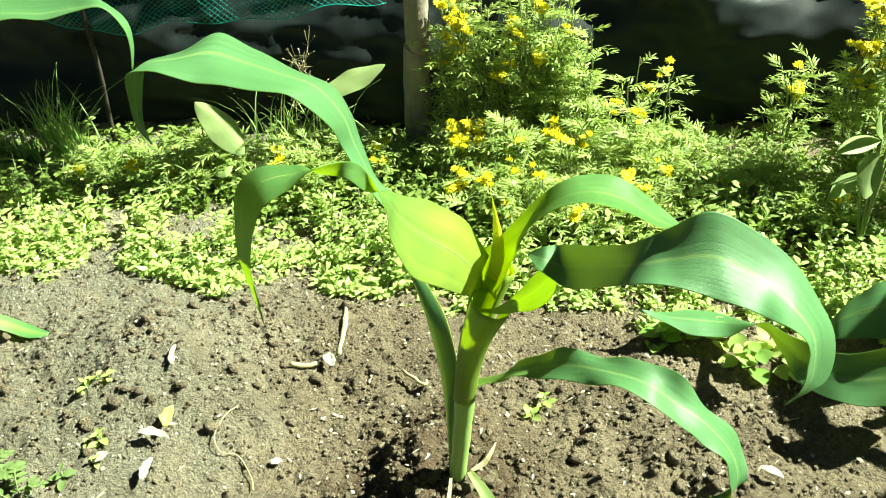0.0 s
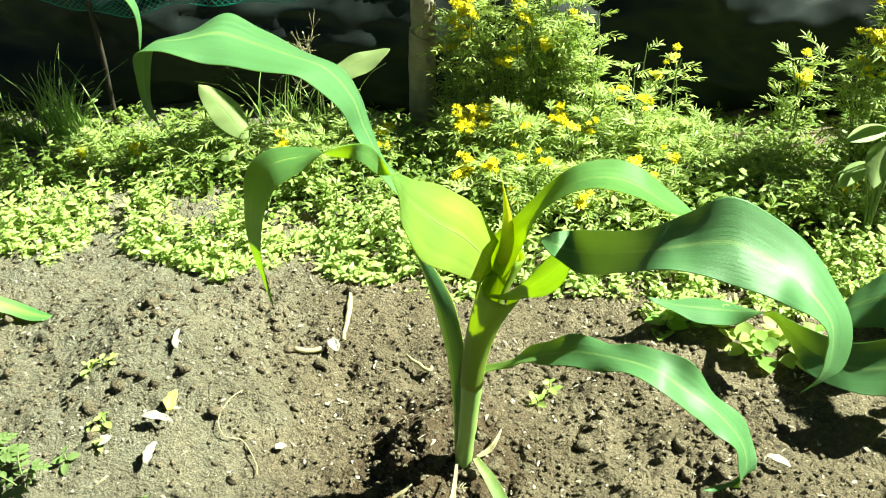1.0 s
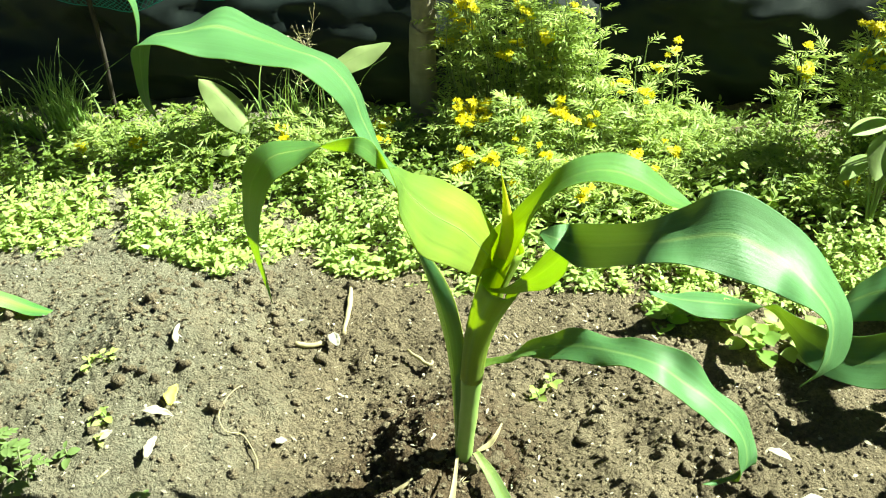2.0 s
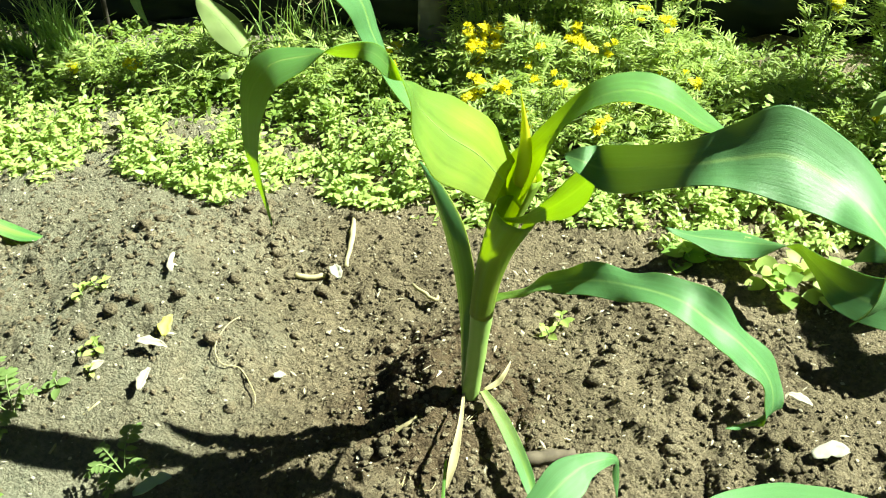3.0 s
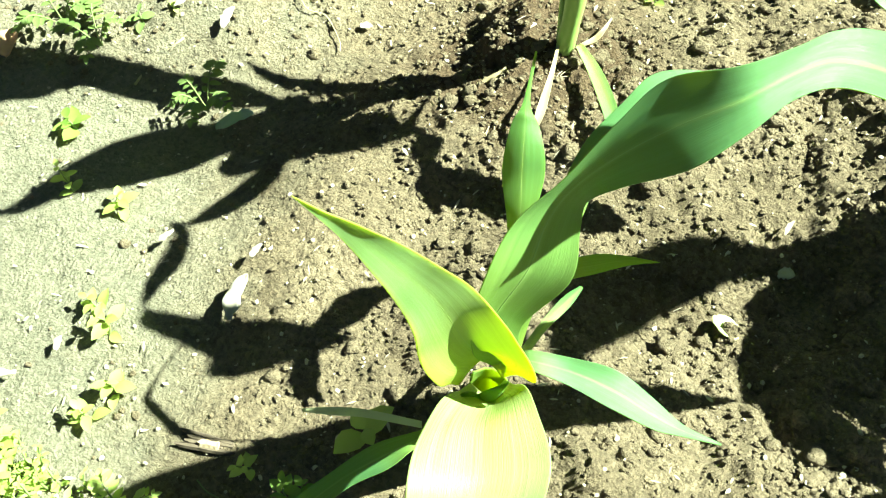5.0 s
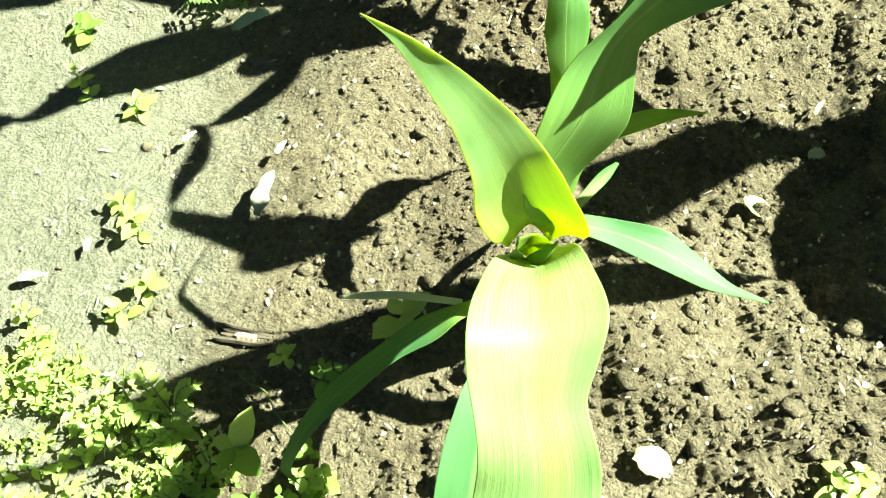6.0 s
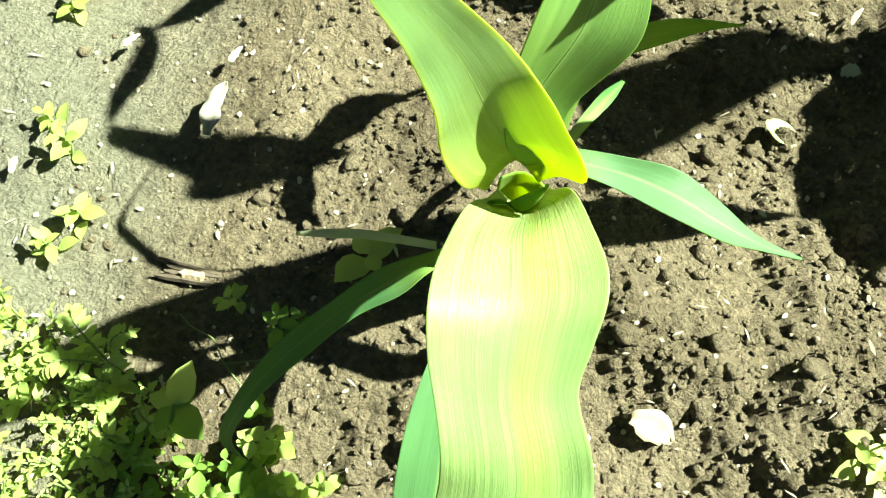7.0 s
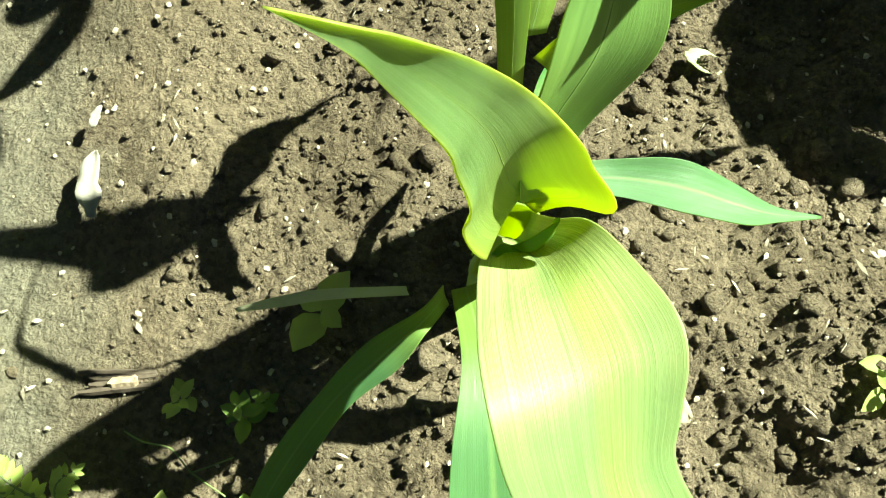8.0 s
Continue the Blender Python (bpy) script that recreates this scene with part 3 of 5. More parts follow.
blade("leaf", near_maize, [(0.028, -0.358, 0.120, -0.0050, 0.0020, 0.0), (0.027, -0.366, 0.138, -0.0060, 0.0010, 0.0), (0.026, -0.371, 0.152, -0.0055, -0.0020, 0.001), (0.024, -0.374, 0.160, -0.0030, -0.0025, 0.001), (0.022, -0.375, 0.162, -0.0006, -0.0006, 0.0)], BLADE_YOUNG, 0.7, 0.1, "young leaf rolled in the whorl", 23, rib=False)
blade("leaf", near_maize, [
    (0.028, -0.357, 0.150, 0.0090, 0.0010, 0.0010), (0.038, -0.377, 0.188, 0.0175, 0.0070, 0.0000),
    (0.031, -0.378, 0.213, 0.0160, 0.0105, 0.0010), (0.026, -0.378, 0.233, 0.0135, 0.0100, 0.0030),
    (0.022, -0.383, 0.261, 0.0085, 0.0085, 0.0030), (0.016, -0.392, 0.293, 0.0040, 0.0060, 0.0035),
    (0.007, -0.399, 0.321, 0.0025, 0.0020, 0.0030), (0.002, -0.404, 0.336, 0.0010, 0.0005, 0.0015),
    (-0.007, -0.403, 0.342, 0.0000, 0.0000, 0.0000),
], BLADE_RIMMED, (-0.9, -0.75, -0.5, -0.32, -0.24, -0.18, -0.16, -0.14, -0.14), 0.16, "yellow-rimmed pointed young leaf", 11, rib=True)
blade("leaf", near_maize, [
    (0.039, -0.356, 0.165, 0.0060, 0.0035, -0.0050), (0.037, -0.363, 0.190, 0.0085, 0.0065, -0.0100),
    (0.037, -0.360, 0.213, 0.0085, 0.0070, -0.0125), (0.049, -0.352, 0.240, 0.0145, 0.0070, -0.0100),
    (0.054, -0.340, 0.258, 0.0110, 0.0055, -0.0075), (0.062, -0.331, 0.270, 0.0045, 0.0035, -0.0100),
    (0.077, -0.328, 0.290, 0.0030, -0.0055, -0.0100), (0.095, -0.325, 0.307, 0.0065, -0.0120, -0.0075),
    (0.113, -0.321, 0.318, 0.0035, -0.0070, -0.0075), (0.127, -0.309, 0.320, 0.0010, -0.0070, -0.0050),
    (0.140, -0.298, 0.318, 0.0010, -0.0105, -0.0025), (0.157, -0.290, 0.310, 0.0020, -0.0160, 0.0000),
    (0.184, -0.272, 0.285, -0.0020, -0.0225, 0.0050), (0.229, -0.242, 0.230, -0.0060, -0.0270, 0.0100),
    (0.275, -0.218, 0.160, -0.0095, -0.0185, 0.0100), (0.310, -0.202, 0.100, -0.0025, -0.0010, 0.0000),
], BLADE, -0.16, 0.04, "wide twisting blue-green leaf", 12, rib=True)
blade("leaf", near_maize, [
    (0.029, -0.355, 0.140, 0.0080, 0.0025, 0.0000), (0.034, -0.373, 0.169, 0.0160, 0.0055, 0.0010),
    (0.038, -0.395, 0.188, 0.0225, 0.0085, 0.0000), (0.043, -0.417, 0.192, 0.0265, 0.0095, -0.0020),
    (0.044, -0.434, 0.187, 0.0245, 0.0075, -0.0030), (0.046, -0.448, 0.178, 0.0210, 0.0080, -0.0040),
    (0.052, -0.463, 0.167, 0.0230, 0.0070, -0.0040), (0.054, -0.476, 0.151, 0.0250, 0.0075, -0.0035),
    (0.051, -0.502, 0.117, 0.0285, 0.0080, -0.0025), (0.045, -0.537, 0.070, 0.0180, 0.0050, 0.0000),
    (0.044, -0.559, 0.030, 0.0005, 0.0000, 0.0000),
], BLADE_PALE_SHEEN, (0.7, 0.5, 0.25, 0.12, 0.08, 0.06, 0.06, 0.06, 0.06, 0.06, 0.06), 0.13, "wide pale yellow-green leaf", 13, rib=True)
blade("leaf", near_maize, [
    (0.012, -0.361, 0.090, 0.0055, 0.0015, 0.0000), (0.017, -0.391, 0.100, 0.0080, 0.0020, 0.0000),
    (0.018, -0.421, 0.100, 0.0140, 0.0035, 0.0000), (0.018, -0.447, 0.090, 0.0170, 0.0040, 0.0000),
    (0.018, -0.474, 0.070, 0.0170, 0.0045, 0.0000), (0.018, -0.514, 0.030, 0.0110, 0.0030, 0.0000),
    (0.018, -0.539, 0.010, 0.0005, 0.0000, 0.0000),
], BLADE, 0.1, 0.08, "green leaf under the wide one", 14, rib=True)
blade("leaf", near_maize, [
    (0.033, -0.338, 0.135, 0.0000, 0.0000, 0.0050), (0.046, -0.344, 0.150, -0.0020, 0.0050, 0.0000),
    (0.067, -0.344, 0.147, 0.0000, 0.0060, 0.0025), (0.088, -0.347, 0.143, -0.0010, 0.0090, 0.0025),
    (0.107, -0.351, 0.135, -0.0010, 0.0080, 0.0000), (0.123, -0.352, 0.125, -0.0005, 0.0030, 0.0000),
    (0.142, -0.350, 0.114, 0.0000, 0.0005, 0.0000),
], BLADE, 0.16, 0.08, "dark green leaf reaching sideways", 15, rib=True)
blade("leaf", near_maize, [
    (0.044, -0.302, 0.150, -0.0030, 0.0045, 0.0000), (0.054, -0.305, 0.170, -0.0030, 0.0045, 0.0000),
    (0.069, -0.311, 0.190, -0.0005, 0.0055, 0.0000), (0.083, -0.312, 0.200, -0.0015, 0.0025, 0.0000),
    (0.098, -0.313, 0.205, 0.0000, 0.0000, 0.0000),
], BLADE_YOUNG, 0.2, 0.05, "small yellow-green side leaf", 16, rib=True)
blade("leaf", near_maize, [
    (0.032, -0.306, 0.120, 0.0040, 0.0010, 0.0000), (0.033, -0.297, 0.190, 0.0060, 0.0010, 0.0000),
    (0.031, -0.281, 0.212, 0.0100, 0.0005, 0.0025), (0.029, -0.266, 0.225, 0.0065, 0.0000, 0.0000),
    (0.027, -0.254, 0.228, 0.0015, 0.0005, 0.0000), (0.021, -0.204, 0.210, 0.0005, 0.0000, 0.0000),
], BLADE_YOUNG, 0.25, 0.04, "upright narrow leaf with a dry tip", 17, rib=True)
blade("leaf", near_maize, [
    (0.042, -0.276, 0.130, 0.0060, 0.0005, 0.0000), (0.048, -0.260, 0.150, 0.0085, 0.0025, 0.0000),
    (0.057, -0.223, 0.165, 0.0075, -0.0005, 0.0000), (0.075, -0.199, 0.171, 0.0085, -0.0060, -0.0010),
    (0.087, -0.183, 0.172, 0.0090, -0.0085, -0.0025), (0.098, -0.171, 0.170, 0.0040, -0.0060, -0.0020),
    (0.114, -0.157, 0.158, 0.0005, -0.0015, -0.0025), (0.116, -0.155, 0.140, -0.0020, -0.0015, 0.0000),
    (0.118, -0.159, 0.120, 0.0000, -0.0005, 0.0000),
], BLADE, 0.14, 0.06, "lower leaf with a bent tip", 18, rib=True)
blade("leaf", near_maize, [
    (0.004, -0.364, 0.090, 0.0010, -0.0040, 0.0000), (-0.004, -0.378, 0.105, 0.0010, -0.0045, 0.0000),
    (-0.020, -0.389, 0.100, 0.0060, -0.0050, 0.0000), (-0.040, -0.403, 0.090, 0.0065, -0.0020, 0.0000),
    (-0.058, -0.424, 0.085, 0.0070, -0.0015, 0.0000), (-0.071, -0.444, 0.080, 0.0055, 0.0010, 0.0000),
    (-0.079, -0.459, 0.070, 0.0035, 0.0015, 0.0000), (-0.081, -0.465, 0.060, 0.0020, 0.0010, 0.0000),
    (-0.074, -0.469, 0.055, 0.0000, 0.0000, 0.0000),
], BLADE, 0.16, 0.05, "long low leaf with a curled tip", 19, rib=True)
blade("leaf", near_maize, [
    (-0.013, -0.352, 0.060, -0.0005, 0.0020, 0.0000), (-0.050, -0.347, 0.045, -0.0005, 0.0025, 0.0000),
    (-0.072, -0.346, 0.035, -0.0010, 0.0025, 0.0000), (-0.096, -0.345, 0.022, -0.0005, 0.0010, 0.0000),
], DRYBLADE_SUNLIT, 0.25, 0.02, "dry straw-coloured leaf", 20, rib=False)
blade("leaf", near_maize, [
    (0.036, -0.312, 0.090, 0.0020, -0.0020, 0.0000), (0.043, -0.290, 0.085, 0.0025, -0.0010, 0.0000),
    (0.052, -0.265, 0.075, 0.0030, -0.0020, 0.0000), (0.058, -0.248, 0.066, 0.0010, -0.0005, 0.0000),
], BLADE_PALE_SHEEN, 0.2, 0.02, "pale narrow leaf", 21, rib=True)
blade("leaf", near_maize, [
    (0.038, -0.352, 0.163, 0.0050, 0.0050, -0.0025), (0.042, -0.346, 0.188, 0.0065, 0.0055, -0.0025),
    (0.045, -0.341, 0.200, 0.0065, 0.0050, -0.0050), (0.046, -0.336, 0.217, 0.0030, 0.0060, -0.0050),
    (0.048, -0.335, 0.230, 0.0020, 0.0055, -0.0050), (0.049, -0.339, 0.245, 0.0000, 0.0000, 0.0000),
], BLADE_YOUNG, 0.5, 0.1, "bright yellow flaring foot of the wide leaf", 24, rib=False)

right_maize = thing("maize_plant", "maize plant with a pale twisted leaf beside the weeds", "maize plant", "maize plants")
stalk(right_maize, [(0.485, 0.135, -0.04), (0.485, 0.135, 0.04), (0.486, 0.140, 0.10)], [0.010, 0.009, 0.006])
blade("leaf", right_maize, [
    (0.459, 0.123, 0.074, -0.0005, -0.0102, -0.0107), (0.405, 0.092, 0.072, -0.0010, -0.0204, -0.0168),
    (0.365, 0.092, 0.059, -0.0015, -0.0204, -0.0143), (0.338, 0.102, 0.048, -0.0020, -0.0204, -0.0102),
    (0.311, 0.128, 0.041, -0.0005, -0.0153, -0.0133), (0.295, 0.158, 0.041, 0.0015, -0.0051, -0.0092),
    (0.285, 0.184, 0.034, 0.0010, 0.0000, -0.0046), (0.257, 0.214, 0.008, 0.0031, 0.0204, -0.0046),
    (0.223, 0.214, 0.011, 0.0015, 0.0204, -0.0010), (0.196, 0.214, 0.015, 0.0020, 0.0102, -0.0015),
    (0.168, 0.214, 0.024, 0.0000, 0.0000, 0.0015),
], BLADE, 0.16, 0.08, "pale green twisted leaf with a dry tip", 31, rib=True)
blade("leaf", right_maize, [
    (0.506, 0.198, 0.009, 0.0085, 0.0114, 0.0012), (0.440, 0.181, 0.069, 0.0075, 0.0285, 0.0034),
    (0.395, 0.176, 0.069, 0.0051, 0.0342, 0.0034), (0.367, 0.181, 0.053, 0.0058, 0.0285, 0.0029),
    (0.350, 0.181, 0.040, 0.0046, 0.0171, 0.0005), (0.341, 0.186, 0.019, 0.0000, 0.0000, 0.0022),
], BLADE, 0.16, 0.08, "broad green leaf", 32, rib=True)

left_maize = thing("maize_plant", "maize plant with a hanging leaf at the side of the bed", "maize plant", "maize plants")
stalk(left_maize, [(-0.612, -0.004, -0.04), (-0.614, 0.0, 0.0), (-0.622, 0.004, 0.08), (-0.63, 0.01, 0.18)], [0.012, 0.0105, 0.0105, 0.008])
blade("leaf", left_maize, [
    (-0.481, 0.030, 0.353, -0.0085, 0.0100, 0.0065), (-0.426, 0.055, 0.404, -0.0095, 0.0150, 0.0070),
    (-0.361, 0.060, 0.427, -0.0100, 0.0200, 0.0045), (-0.313, 0.070, 0.426, -0.0110, 0.0200, 0.0000),
    (-0.284, 0.070, 0.425, -0.0125, 0.0200, 0.0000), (-0.257, 0.070, 0.428, -0.0120, 0.0200, -0.0015),
    (-0.232, 0.065, 0.431, -0.0090, 0.0150, -0.0035), (-0.216, 0.060, 0.419, -0.0035, 0.0100, -0.0010),
    (-0.212, 0.055, 0.404, -0.0010, 0.0050, -0.0005), (-0.214, 0.050, 0.387, 0.0005, 0.0000, 0.0000),
], BLADE, 0.16, 0.06, "pale hanging leaf", 41, rib=True)
blade("leaf", left_maize, [
    (-0.512, -0.034, 0.120, 0.0075, 0.0020, 0.0000), (-0.502, -0.004, 0.100, 0.0090, 0.0005, 0.0000),
    (-0.512, -0.001, 0.060, 0.0055, 0.0005, 0.0000), (-0.518, -0.014, 0.030, 0.0045, 0.0005, 0.0000),
    (-0.526, -0.029, 0.000, 0.0005, 0.0000, 0.0000),
], BLADE_PALE_SHEEN, 0.2, 0.04, "short narrow leaf", 42, rib=True)
blade("leaf", left_maize, [
    (-0.599, 0.154, 0.060, 0.0115, -0.0180, 0.0000), (-0.571, 0.175, 0.030, 0.0080, -0.0140, 0.0000),
    (-0.548, 0.191, 0.005, 0.0070, -0.0130, 0.0000), (-0.516, 0.188, -0.005, 0.0055, -0.0110, 0.0000),
    (-0.481, 0.186, -0.010, 0.0005, -0.0005, 0.0000),
], BLADE_PALE_SHEEN, 0.2, 0.04, "pale leaf lying on the soil", 43, rib=True)

# unseen maize copies, added and posed only to throw shade on the bed
copy_thing(tall_maize, pose(0.70, 0.10, -0.005, 0, 0, 105) @ Matrix.Scale(1.1, 4))
copy_thing(tall_maize, pose(0.60, 0.0, -0.005, 0, 0, 45))
copy_thing(near_maize, pose(0.50, -0.25, -0.005, 0, 0, 90) @ Matrix.Scale(0.8, 4) @ Matrix.Translation((-0.018, 0.335, 0)))




# ---- the mound's small dry leaves and the spike of the whorl ----
def spike(parent, foot, tip, radius):
    foot, tip = np.array(foot), np.array(tip)
    s = np.linspace(0, 1, 14)[:, None]
    path = foot + (tip - foot) * s + np.array([0.002, 0, 0]) * np.sin(s * 3)
    v, f = tube(path, radius * np.clip((1 - s[:, 0]) ** 1.25, 0.03, 1), 10)
    mesh_object("rolled_leaf", v, f, SPIKE, parent, "rolled bright yellow youngest leaf")


spike(tall_maize, (0.046, 0.020, 0.228), (0.043, 0.022, 0.302), 0.0085)


# ---- leaflets in bulk ----
class Leaflets:
    """Gathers many small bent leaflets, each its own island of six corners, into one mesh."""

    def __init__(self):
        self.v, self.f, self.n = [], [], 0

    def add(self, foot, way, normal, length, width, bend=0.25):
        foot, way, normal = (np.atleast_2d(np.asarray(a, float)) for a in (foot, way, normal))
        k = len(foot)
        length, width = np.broadcast_to(length, k)[:, None], np.broadcast_to(width, k)[:, None]
        way = unit(way)
        side = unit(np.cross(way, normal))
        up = np.cross(side, way)
        drop = -up * length * bend
        mid1, mid2 = foot + way * length * 0.38, foot + way * length * 0.75 + drop * 0.5
        rows = [foot, mid1 + side * width * 0.5 + up * width * 0.12, mid1 - side * width * 0.5 + up * width * 0.12,
                mid2 + side * width * 0.36, mid2 - side * width * 0.36, foot + way * length + drop]
        self.v.append(np.stack(rows, 1).reshape(-1, 3))
        base = self.n + 6 * np.arange(k)[:, None]
        self.f += [tuple(r) for r in (base + np.array([[0, 1, 2]])).tolist()]
        self.f += [tuple(r) for r in (base + np.array([[1, 3, 4, 2]])).tolist()]
        self.f += [tuple(r) for r in (base + np.array([[3, 5, 4]])).tolist()]
        self.n += 6 * k

    def build(self, name, material, parent=None, label=""):
        return mesh_object(name, np.concatenate(self.v), self.f, material, parent, label, smooth=False)


class Twigs:
    """Gathers thin tubes into one mesh."""

    def __init__(self):
        self.v, self.f, self.n = [], [], 0

    def add(self, path, r0, r1=None, sides=5):
        v, f = tube(path, np.linspace(r0, r0 * 0.5 if r1 is None else r1, len(path)), sides)
        self.v.append(v)
        self.f += [tuple(i + self.n for i in face) for face in f]
        self.n += len(v)

    def build(self, name, material, parent=None, label=""):
        return mesh_object(name, np.concatenate(self.v), self.f, material, parent, label)


def random_ways(rng, k, lift=0.5):
    a = rng.uniform(0, 2 * np.pi, k)
    return np.stack([np.cos(a), np.sin(a), rng.normal(lift, 0.35, k)], 1)


def weed_edge(x):
    """Where the weeds begin, along the back of the bed."""
    return 0.31 - 0.07 * (x + 0.64) + 0.018 * np.sin(x * 23) + 0.012 * np.sin(x * 51 + 1)


# ---- the weed mat at the back ----
def build_mat():
    rng = np.random.default_rng(11)
    mat, back = Leaflets(), Leaflets()
    twigs = Twigs()
    for _ in range(10500):
        x = rng.uniform(-1.2, 0.8)
        e = weed_edge(x)
        y = e + rng.uniform(0, 1) ** 1.6 * (0.655 - e)
        clump = float(value_noise(np.float64(x), np.float64(y), 0.045, 15) + 0.6 * value_noise(np.float64(x), np.float64(y), 0.018, 16))
        if clump < -0.25 and rng.random() < 0.85:
            continue
        tall = (0.012 + 0.034 * min(1, (y - e) / 0.10)) * rng.uniform(0.4, 1.2) * (1 + 0.7 * clump) * (1 - 0.55 * max(0.0, (y - 0.48) / 0.17))
        z = float(height(np.float64(x), np.float64(y)))
        k = rng.integers(7, 14)
        hts = np.sort(rng.uniform(0.15, 1, k)) * tall
        lean = rng.normal(0, 0.3, 2)
        foot = np.stack([x + lean[0] * hts, y + lean[1] * hts, z + hts], 1)
        size = rng.uniform(0.6, 1.3)
        (back if y - e > 0.09 + 0.06 * rng.random() else mat).add(foot, random_ways(rng, k, 0.45), np.tile((0, 0, 1.0), (k, 1)) + rng.normal(0, 0.35, (k, 3)), rng.uniform(0.006, 0.014, k) * size, rng.uniform(0.0028, 0.006, k) * size)
        if rng.random() < 0.25:
            twigs.add([(x, y, z - 0.003), (x + lean[0] * tall * 0.5, y + lean[1] * tall * 0.5, z + tall * 0.5), (x + lean[0] * tall, y + lean[1] * tall, z + tall)], 0.0006, 0.0004, 4)
    ob = mat.build("weed_mat", WEED)
    tagged(ob, "mat of small bright green weeds along the bed", "weeds", kind="stuff")
    tagged(back.build("tall_weeds", WEED_BACK, ob, "taller darker weeds behind"), kind="stuff")
    tagged(twigs.build("stems", STEM, ob), kind="stuff")


build_mat()


# ---- feathery yellow-flowered bushes ----
def flower_head(parent, at, size, rng):
    lf = Leaflets()
    k = 9
    a = np.linspace(0, 2 * np.pi, k, endpoint=False) + rng.uniform(0, 1)
    up = unit(np.array([rng.normal(0.1, 0.3), rng.normal(-0.35, 0.3), 1.0]))
    s1 = unit(np.cross(up, (1, 0.2, 0)))
    s2 = np.cross(up, s1)
    out = np.cos(a)[:, None] * s1 + np.sin(a)[:, None] * s2
    lf.add(np.tile(at, (k, 1)), out + 0.35 * up, np.tile(up, (k, 1)), rng.uniform(0.7, 1.15, k) * size, size * 0.5)
    lf.add(np.tile(at, (5, 1)), out[::2] + 1.1 * up, np.tile(up, (5, 1)), size * 0.7, size * 0.45)
    lf.build("flower_head", PETAL, parent, "small bright yellow flower head")


def feathery_bush(place, tall, spread, stems, flowers, seed, label, leafy=1.0):
    """Upright branching stems with finely cut leaves; the flowers stand in small flat clusters on the tips."""
    rng = np.random.default_rng(seed)
    bush = thing("flowering_bush", label, "flowering plant", "yellow-flowered plants")
    x0, y0 = place
    z0 = float(height(np.float64(x0), np.float64(y0)))
    leaf = Leaflets()
    tips = []
    for _ in range(stems):
        twigs = Twigs()
        a, r = rng.uniform(0, 2 * np.pi), spread * math.sqrt(rng.uniform(0, 1))
        top = np.array([x0 + r * math.cos(a), y0 + 0.6 * r * math.sin(a), z0 + tall * rng.uniform(0.5, 1.0) * (1 - 0.3 * r / spread)])
        foot = np.array([x0 + 0.4 * r * math.cos(a), y0 + 0.3 * r * math.sin(a), z0 - 0.004])
        knee = (foot + top) / 2 + rng.normal(0, 0.012, 3) + np.array([0, 0, 0.02])
        path = spline([foot, knee, top], 8)
        twigs.add(path, 0.0014, 0.0006)
        twigs.build("stem", STEM, bush)
        tips.append(path)
        for s in np.arange(0.12, 1.0, 0.068 / leafy * (0.25 / max(tall, 0.10)) ** 0.5):
            p = path[int(s * (len(path) - 1))]
            b = rng.uniform(0, 2 * np.pi)
            way = unit(np.array([math.cos(b), math.sin(b), rng.uniform(0.1, 1.1)]))
            fl = rng.uniform(0.018, 0.044) * (1.1 - 0.4 * s)
            k = 5
            q = np.linspace(0.25, 1, k)[:, None]
            rib = p + way * fl * q - np.array([0, 0, 0.35]) * fl * q ** 2
            side = unit(np.cross(way, (0, 0, 1)))
            up = np.cross(side, way)
            for sg in (1, -1):
                leaf.add(rib, 1.1 * way + sg * side + rng.normal(0, 0.2, (k, 3)), np.tile(up, (k, 1)) + rng.normal(0, 0.45, (k, 3)), rng.uniform(0.008, 0.017, k), rng.uniform(0.0016, 0.0028, k))
            leaf.add(rib[-1:], way[None], up[None], 0.013, 0.0026)
            leaf.add(p[None], way[None], up[None], fl, 0.0011)
    tagged(leaf.build("foliage", FEATHERY, bush, "finely cut green leaves"), kind="stuff")
    order = sorted(tips, key=lambda p: -p[-1][2])
    rng.shuffle(order)
    done = 0
    while done < flowers:
        path = order[done % len(order)]
        tip = path[-1 - int(rng.integers(0, 4))] + rng.normal(0, 0.006, 3)
        for _ in range(int(rng.integers(3, 8))):
            p = tip + (0.0, 0.0, 0.010) + rng.normal(0, 1, 3) * (0.0065, 0.0065, 0.0045)
            tw = Twigs()
            tw.add([tip - (0, 0, 0.012), (tip + p) / 2 - (0, 0, 0.003), p], 0.0005, 0.0004, 4)
            tw.build("flower_stalk", STEM, bush)
            flower_head(bush, p, 0.0048 + 0.0036 * rng.random(), rng)
            done += 1
    return bush


LABEL = "feathery green bush with small bright yellow flowers"
SPARSE = "sparse feathery stems with a few yellow flowers"
feathery_bush((-0.045, 0.59), 0.33, 0.055, 24, 80, 21, LABEL)
feathery_bush((0.035, 0.60), 0.33, 0.06, 30, 30, 22, LABEL)
feathery_bush((0.085, 0.59), 0.28, 0.06, 24, 20, 23, LABEL)
feathery_bush((-0.06, 0.52), 0.12, 0.05, 18, 46, 34, LABEL)
feathery_bush((0.02, 0.51), 0.13, 0.08, 30, 26, 24, LABEL)
feathery_bush((0.12, 0.51), 0.13, 0.09, 32, 34, 25, LABEL)
feathery_bush((0.03, 0.42), 0.09, 0.09, 26, 36, 35, LABEL)
feathery_bush((0.19, 0.50), 0.10, 0.08, 28, 10, 31, LABEL)
feathery_bush((0.15, 0.42), 0.07, 0.09, 24, 16, 36, LABEL)
